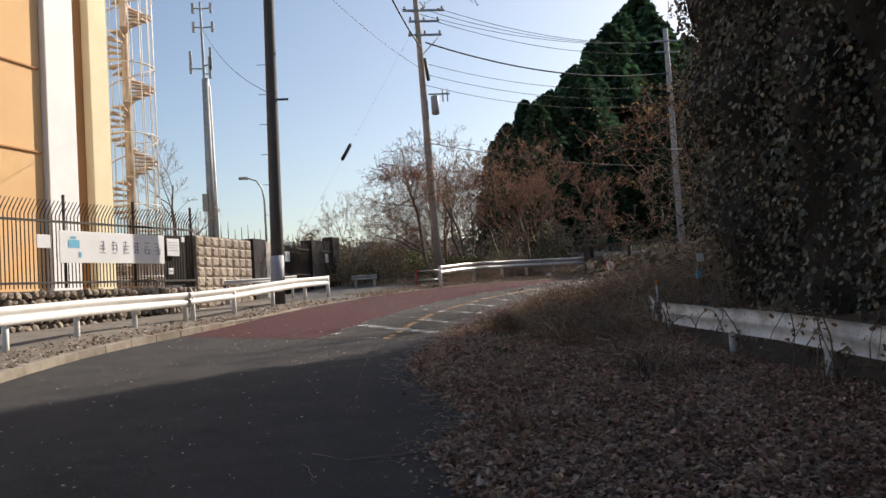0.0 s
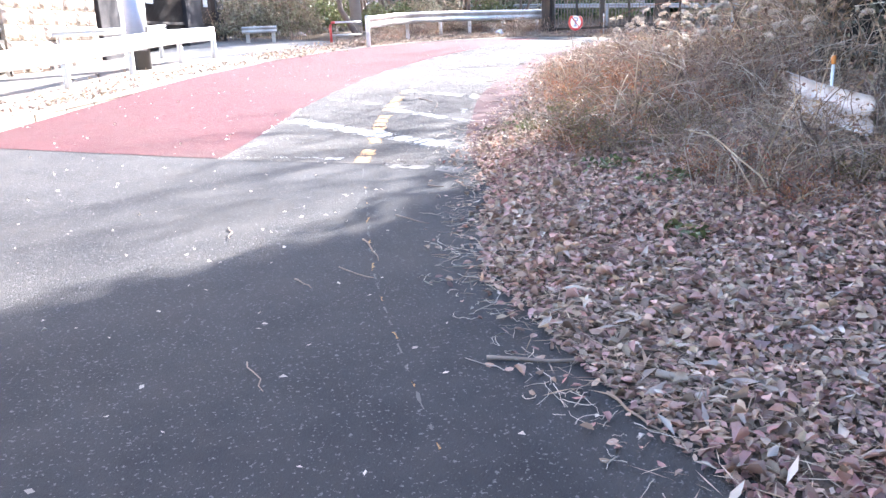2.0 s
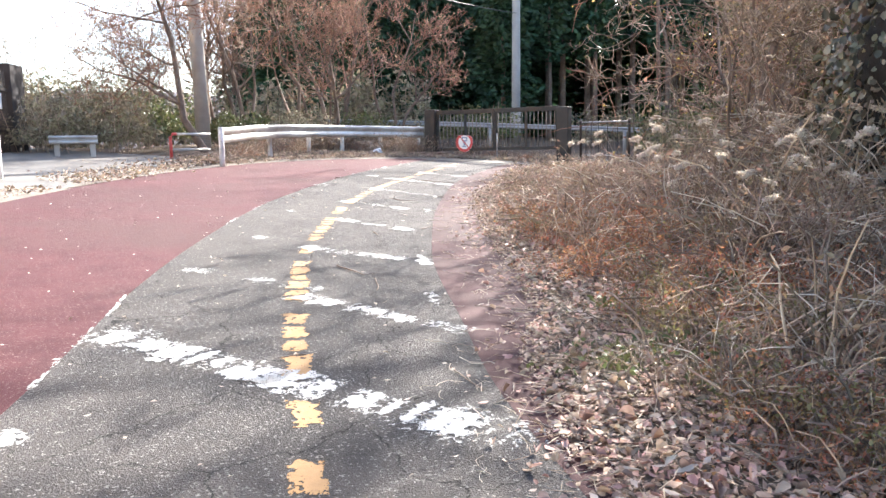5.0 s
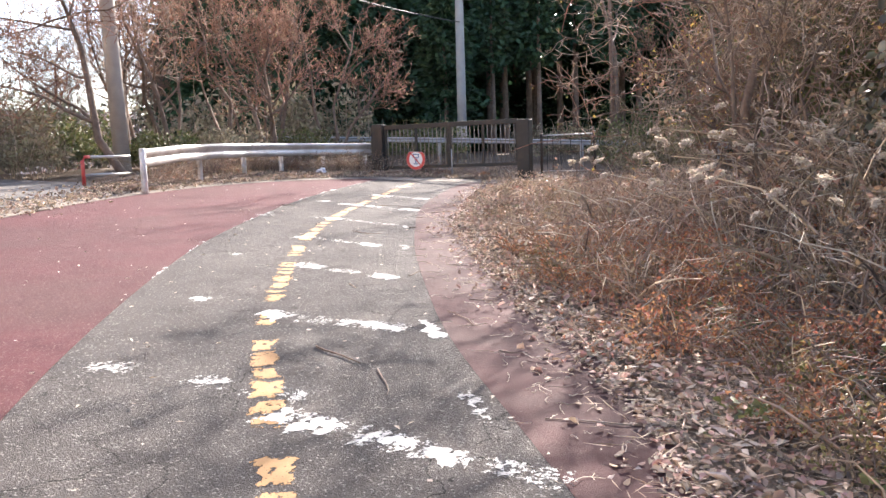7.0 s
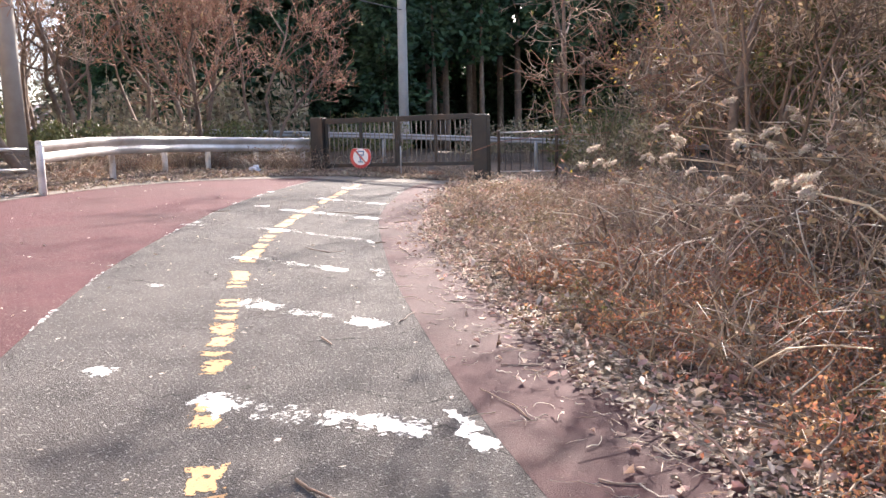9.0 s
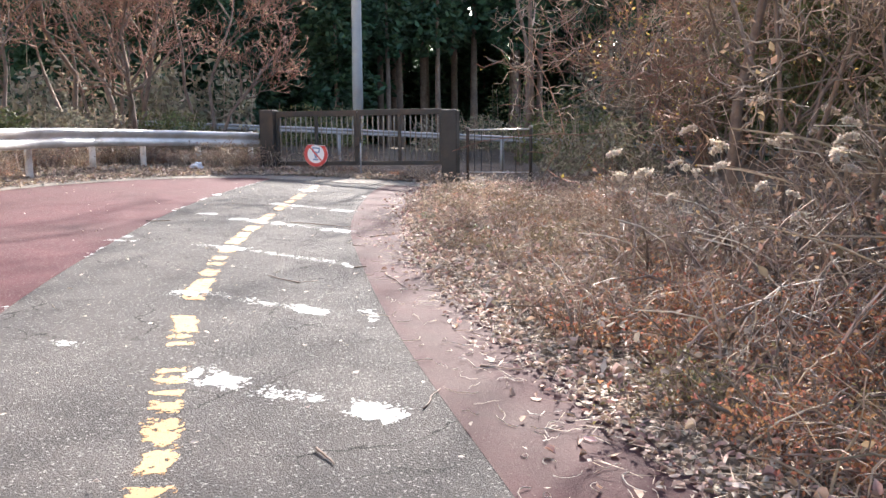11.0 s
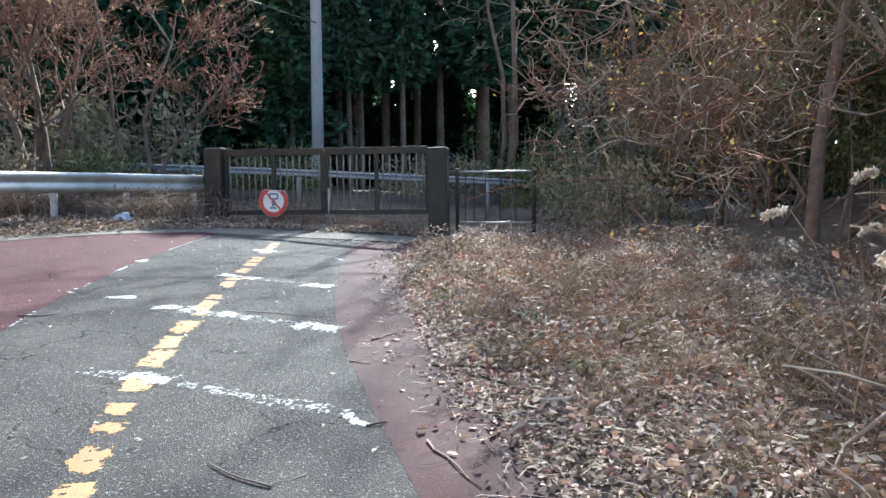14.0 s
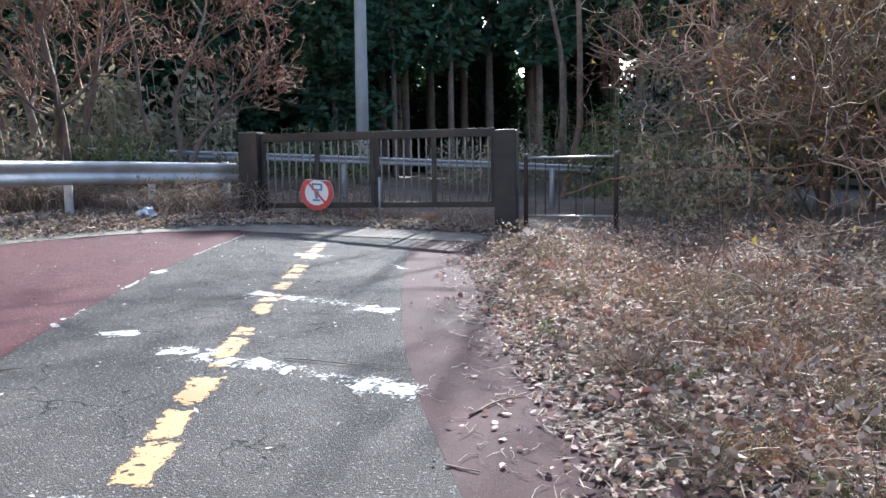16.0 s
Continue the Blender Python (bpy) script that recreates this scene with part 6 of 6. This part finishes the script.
# strewn over the asphalt, along the kerb and under the far rail
n = 1100
Y = rl.uniform(1, 25, n)
X = np.interp(Y, LEAF_Y, LEAF_X) - rl.uniform(0, 1, n) ** 1.3 * 6.0
tagged(new("strewn_leaves", npmesh("strewn_leaves", *leaves(np.stack([X, Y, zp(X, Y) + 0.022], 1), 0.017, rl, 1.6, 0.9, 0.25), M["pale_leaf"])), "small pale leaf scraps strewn on the asphalt", "leaves", kind="stuff")
far = resample([(-0.9, 21.0), (0.35, 22.85), (1.4, 24.1), (2.9, 25.4), (5.0, 26.2), (7.2, 26.2), (8.9, 24.3)], 300)
q = far[np.r_[rl.integers(0, 100, 1500), rl.integers(95, 300, 13500)]] + (np.abs(rl.normal(0, 0.6, (15000, 1))) - 0.4) * np.array([[-0.35, 0.94]]) + rl.normal(0, 0.14, (15000, 2))
tagged(new("fallen_leaves", npmesh("far_leaves", *leaves(np.c_[q, np.maximum(gz(q[:, 0], q[:, 1]), zp(q[:, 0], q[:, 1]) + 0.015) + rl.uniform(0.005, 0.04, 15000)], 0.036, rl, 1.5, 0.7, 0.35, fine=True), M["drift"])), "tan fallen leaves drifted under the far rail", "leaves", kind="stuff")
q = kc[rl.integers(40, 400, 2600)] + np.abs(rl.normal(0, 0.6, (2600, 1))) * np.array([[-0.9, 0.35]])
tagged(new("fallen_leaves", npmesh("kerb_leaves", *leaves(np.c_[q, zp(q[:, 0], q[:, 1]) + kerb_rise(q[:, 1]) + 0.02], 0.036, rl, 1.5, 0.7, 0.3, fine=True), M["drift"])), "dry leaves drifted behind the kerb", "leaves", kind="stuff")


def stick(i, x, y, ang, ln, r=0.006, mt="twig"):
    rng = np.random.default_rng(900 + i)
    u = np.linspace(0, 1, 6)
    p = np.stack([ln * u, np.cumsum(rng.normal(0, min(0.016, 0.03 * ln), 6)), 0.012 + np.abs(rng.normal(0, 0.008, 6))], 1)
    z = max(float(zp(x, y)) + 0.002, float(gz(x, y)))
    ca, sa = math.cos(radians(ang)), math.sin(radians(ang))
    qx, qy = x + ca * p[:, 0] - sa * p[:, 1], y + sa * p[:, 0] + ca * p[:, 1]
    p[:, 2] = np.maximum(zp(qx, qy) + 0.002, gz(qx, qy)) - z + r + np.abs(rng.normal(0, 0.003, 6))
    t = thing("stick", pose(x, y, z, 0, 0, ang), "thin fallen stick lying on the ground", "stick", "fallen sticks")
    part("twig", tube_mesh("twig", p, r * (1 - 0.5 * u), M[mt], 6), t)


for i in range(30):
    y = rl.uniform(5, 22)
    x = np.interp(y, LEAF_Y, LEAF_X) + rl.normal(-0.1, 0.55)
    stick(i, x, y, rl.uniform(0, 360), rl.uniform(0.12, 0.5), rl.uniform(0.002, 0.0042), ("twig", "straw", "brown_stem")[i % 3])
for i, (a, b, c, d, r, mt) in enumerate([
        (-0.86, 8.07, -0.36, 7.88, 0.008, "twig"), (-0.6, 7.98, -0.3, 8.0, 0.006, "straw"), (-0.56, 7.74, -0.5, 7.48, 0.006, "straw"), (-1.21, 9.17, -1.1, 8.97, 0.004, "twig"), (-1.42, 9.07, -1.36, 8.94, 0.004, "twig"),
        (-0.38, 7.76, -0.23, 7.66, 0.014, "cane"), (-0.34, 7.6, -0.18, 7.64, 0.012, "cane"), (-1.66, 8.29, -1.63, 8.06, 0.003, "straw"), (-0.77, 9.95, -0.66, 9.71, 0.004, "twig"), (-1.01, 9.56, -0.98, 9.2, 0.005, "twig"),
        (-0.2, 10.6, -0.13, 10.38, 0.006, "twig"), (-1.69, 9.97, -1.67, 9.76, 0.004, "straw"), (-0.22, 10.85, -0.12, 10.65, 0.006, "twig"), (-0.41, 10.58, -0.32, 10.52, 0.005, "twig"),
        (0.6, 14.77, 0.66, 14.42, 0.006, "bark"), (0.69, 14.29, 0.54, 13.98, 0.004, "twig"), (1.34, 14.26, 1.44, 14.16, 0.004, "twig"), (4.23, 19.55, 4.62, 19.58, 0.0055, "twig"), (6.44, 20.04, 6.99, 19.74, 0.009, "cane"),
        (4.05, 20.62, 4.46, 20.17, 0.003, "twig"), (3.83, 19.27, 3.89, 19.17, 0.004, "twig"), (3.35, 18.21, 3.18, 17.8, 0.005, "twig"), (3.27, 18.46, 3.37, 18.46, 0.006, "bark"), (2.87, 21.19, 3.05, 21.08, 0.005, "bark"),
        (2.3, 15.06, 2.97, 15.22, 0.01, "cane"), (1.4, 16.06, 1.38, 15.94, 0.005, "twig"), (2.46, 16.39, 2.57, 16.22, 0.004, "twig")]):
    stick(101 + i, a, b, math.degrees(math.atan2(d - b, c - a)), math.hypot(c - a, d - b), r, mt)

# green weeds in the litter
def weed(x, y, seed, size):
    rng = np.random.default_rng(seed)
    t = thing("weed", (x, y, max(float(gz(x, y)), float(zp(x, y)))), "small green weed growing through the leaf litter", "weed", "weeds on the verge")
    n = 38
    a, rr = rng.uniform(0, 2 * np.pi, n), size * np.sqrt(rng.uniform(0, 1, n))
    part("foliage", npmesh("foliage", *leaves(np.stack([rr * np.cos(a), rr * np.sin(a), 0.035 + rng.uniform(0, 0.05, n)], 1), 0.028, rng, 1.6, 0.6, 0.3, fine=True), M["green"]), t)


for i, (x, y, sz) in enumerate([(0.98, 10.55, 0.14), (1.0, 10.05, 0.16), (0.75, 10.5, 0.15), (1.2, 10.1, 0.12), (1.55, 13.0, 0.12), (1.35, 11.9, 0.2), (1.1, 11.7, 0.16), (2.9, 15.6, 0.1), (5.4, 20.1, 0.08), (9.2, 22.3, 0.3), (8.7, 22.8, 0.2), (3.4, 16.3, 0.1), (0.5, 9.0, 0.12), (4.6, 18.3, 0.12), (5.3, 19.3, 0.12)]):
    weed(x, y, 500 + i, sz)

# thickets and far land behind the rail
rt = np.random.default_rng(44)


def thicket(label, place, seed, n, h, rad, mt, size=0.07):
    rng = np.random.default_rng(seed)
    t = thing("thicket", place, label, "bush", "thickets behind the rail")
    a, s = rng.uniform(0, 2 * np.pi, n), np.sqrt(rng.uniform(0, 1, n))
    top = h * (0.55 + 0.45 * np.sin(a * 3 + seed) * s) * (1 - 0.5 * s ** 2)
    z = top * rng.uniform(0.02, 1, n) ** 0.7 + h * 0.15
    part("foliage", npmesh("foliage", *leaves(np.stack([rad * s * np.cos(a), rad * s * np.sin(a), z], 1), size, rng, 2.2), M[mt]), t)
    m = 26
    b = rng.normal(0, rad * 0.4, (m, 2))
    u = np.linspace(0, 1, 4)
    P = np.stack([b[:, :1] + rng.normal(0, 0.2, (m, 1)) * u, b[:, 1:] + rng.normal(0, 0.2, (m, 1)) * u, h * rng.uniform(0.5, 0.95, (m, 1)) * u - 0.1], -1)
    part("tangle", npmesh("tangle", *tubes(P, np.full((m, 4), 0.006), 3), M["twig"]), t)
    return t


for i, (x, y, h, r, mt) in enumerate([(-1.0, 27.4, 1.5, 0.9, "far_bush"), (0.3, 27.6, 1.7, 0.9, "far_bush"), (-0.2, 29.5, 2.2, 1.4, "far_bush"), (1.4, 29.0, 1.6, 1.0, "green"), (3.0, 28.4, 1.1, 0.8, "green"), (4.6, 28.6, 1.2, 0.9, "far_bush"), (6.4, 28.9, 1.2, 0.9, "green"),
                                       (-2.6, 33, 3.2, 2.2, "far_bush"), (1.0, 34, 3.0, 2.4, "far_bush"), (5.0, 34, 3.2, 2.4, "far_bush"), (8.0, 29.6, 1.0, 0.7, "far_bush"), (-1.3, 31, 2.6, 1.3, "far_bush"), (8.2, 32.5, 3.0, 1.8, "far_bush"), (11.2, 31.2, 1.6, 1.4, "green"), (15.5, 30.0, 1.6, 1.6, "far_bush"), (12.2, 23.0, 1.6, 1.2, "far_bush"), (14.0, 25.0, 1.8, 1.4, "green"), (17.5, 14.5, 5.0, 2.2, "green"), (19.0, 19.5, 5.5, 2.4, "far_bush"), (20.0, 24.0, 5.0, 2.6, "green"), (15.8, 12.0, 5.0, 2.2, "far_bush"), (22.0, 28.0, 5.5, 2.6, "far_bush"), (13.2, 18.8, 2.2, 1.3, "green"), (18.5, 29.5, 3.0, 2.0, "green"), (11.0, 17.0, 1.6, 1.2, "far_bush"), (14.6, 19.6, 5.4, 2.2, "green"), (16.8, 17.4, 5.6, 2.4, "far_bush"), (17.5, 21.5, 5.4, 2.4, "green"), (13.4, 16.4, 4.6, 1.8, "far_bush")]):
    thicket("thicket of %s leaves behind the rail" % ("green" if mt == "green" else "dry tan"), at_ground(x, y, i * 33), 200 + i, 2400 if h < 4 else 5200, h, r, mt, 0.05 if y < 32 and h < 4 else 0.1)


wood = bare_tree("bare winter tree in the valley woods", pose(0, 0, -500), 301, 8.0, 0.1, "twig", kids=(9, 7, 5, 3), levels=5, ratio=0.55, angle=0.8, up=0.2, start=0.25, bend=0.18, trunk_n=2)
wood2 = bare_tree("bare winter tree in the valley woods", pose(0, 0, -500), 302, 7.0, 0.1, "twig_red", kids=(9, 7, 5, 3), levels=5, ratio=0.58, angle=0.9, up=0.15, start=0.2, bend=0.2, trunk_n=3)
for i in range(26):
    x, y = rt.uniform(-16, 7), rt.uniform(40, 64)
    if -10.5 < x < -7 and y < 47:
        continue
    copy_thing((wood, wood2)[i % 2], pose(x, y, float(gz(x, y)) - 0.1, 0, 0, rt.uniform(0, 360)) @ Matrix.Diagonal((0.8, 0.8, rt.uniform(0.75, 1.1) * (0.62 if x < 0.5 else 1.0), 1)))
for src in (wood, wood2):
    for o in (*src.children_recursive, src):
        bpy.data.objects.remove(o)


def ridge(y, base, amp, seed, x0, x1, depth):
    n = 160
    X = np.linspace(x0, x1, n)
    H = base + amp * np.array([noise.fractal(Vector((x * 0.012, seed, 0)), 1, 2, 5) for x in X]) + np.random.default_rng(seed).normal(0, amp * 0.04, n)
    rows = [np.stack([X, np.full(n, y - depth * (1 - s)), -9 + (H + 9) * s ** 0.7], 1) for s in np.linspace(0, 1, 8)]
    v = np.vstack(rows + [np.stack([X, np.full(n, y + depth), np.full(n, -12.0)], 1)])
    k = np.arange(8)[:, None] * n + np.arange(n - 1)[None]
    return npmesh("backdrop", v, np.stack([k, k + 1, k + n + 1, k + n], -1).reshape(-1, 4), M["hill"])


tagged(new("backdrop", ridge(130, 10.2, 4.0, 3, -160, 60, 40)), "far brown wooded hill", "hill", kind="structure")
tagged(new("backdrop", ridge(260, 17.5, 6.5, 8, -320, 200, 60)), "hazy far wooded ridge", "hill", kind="structure")
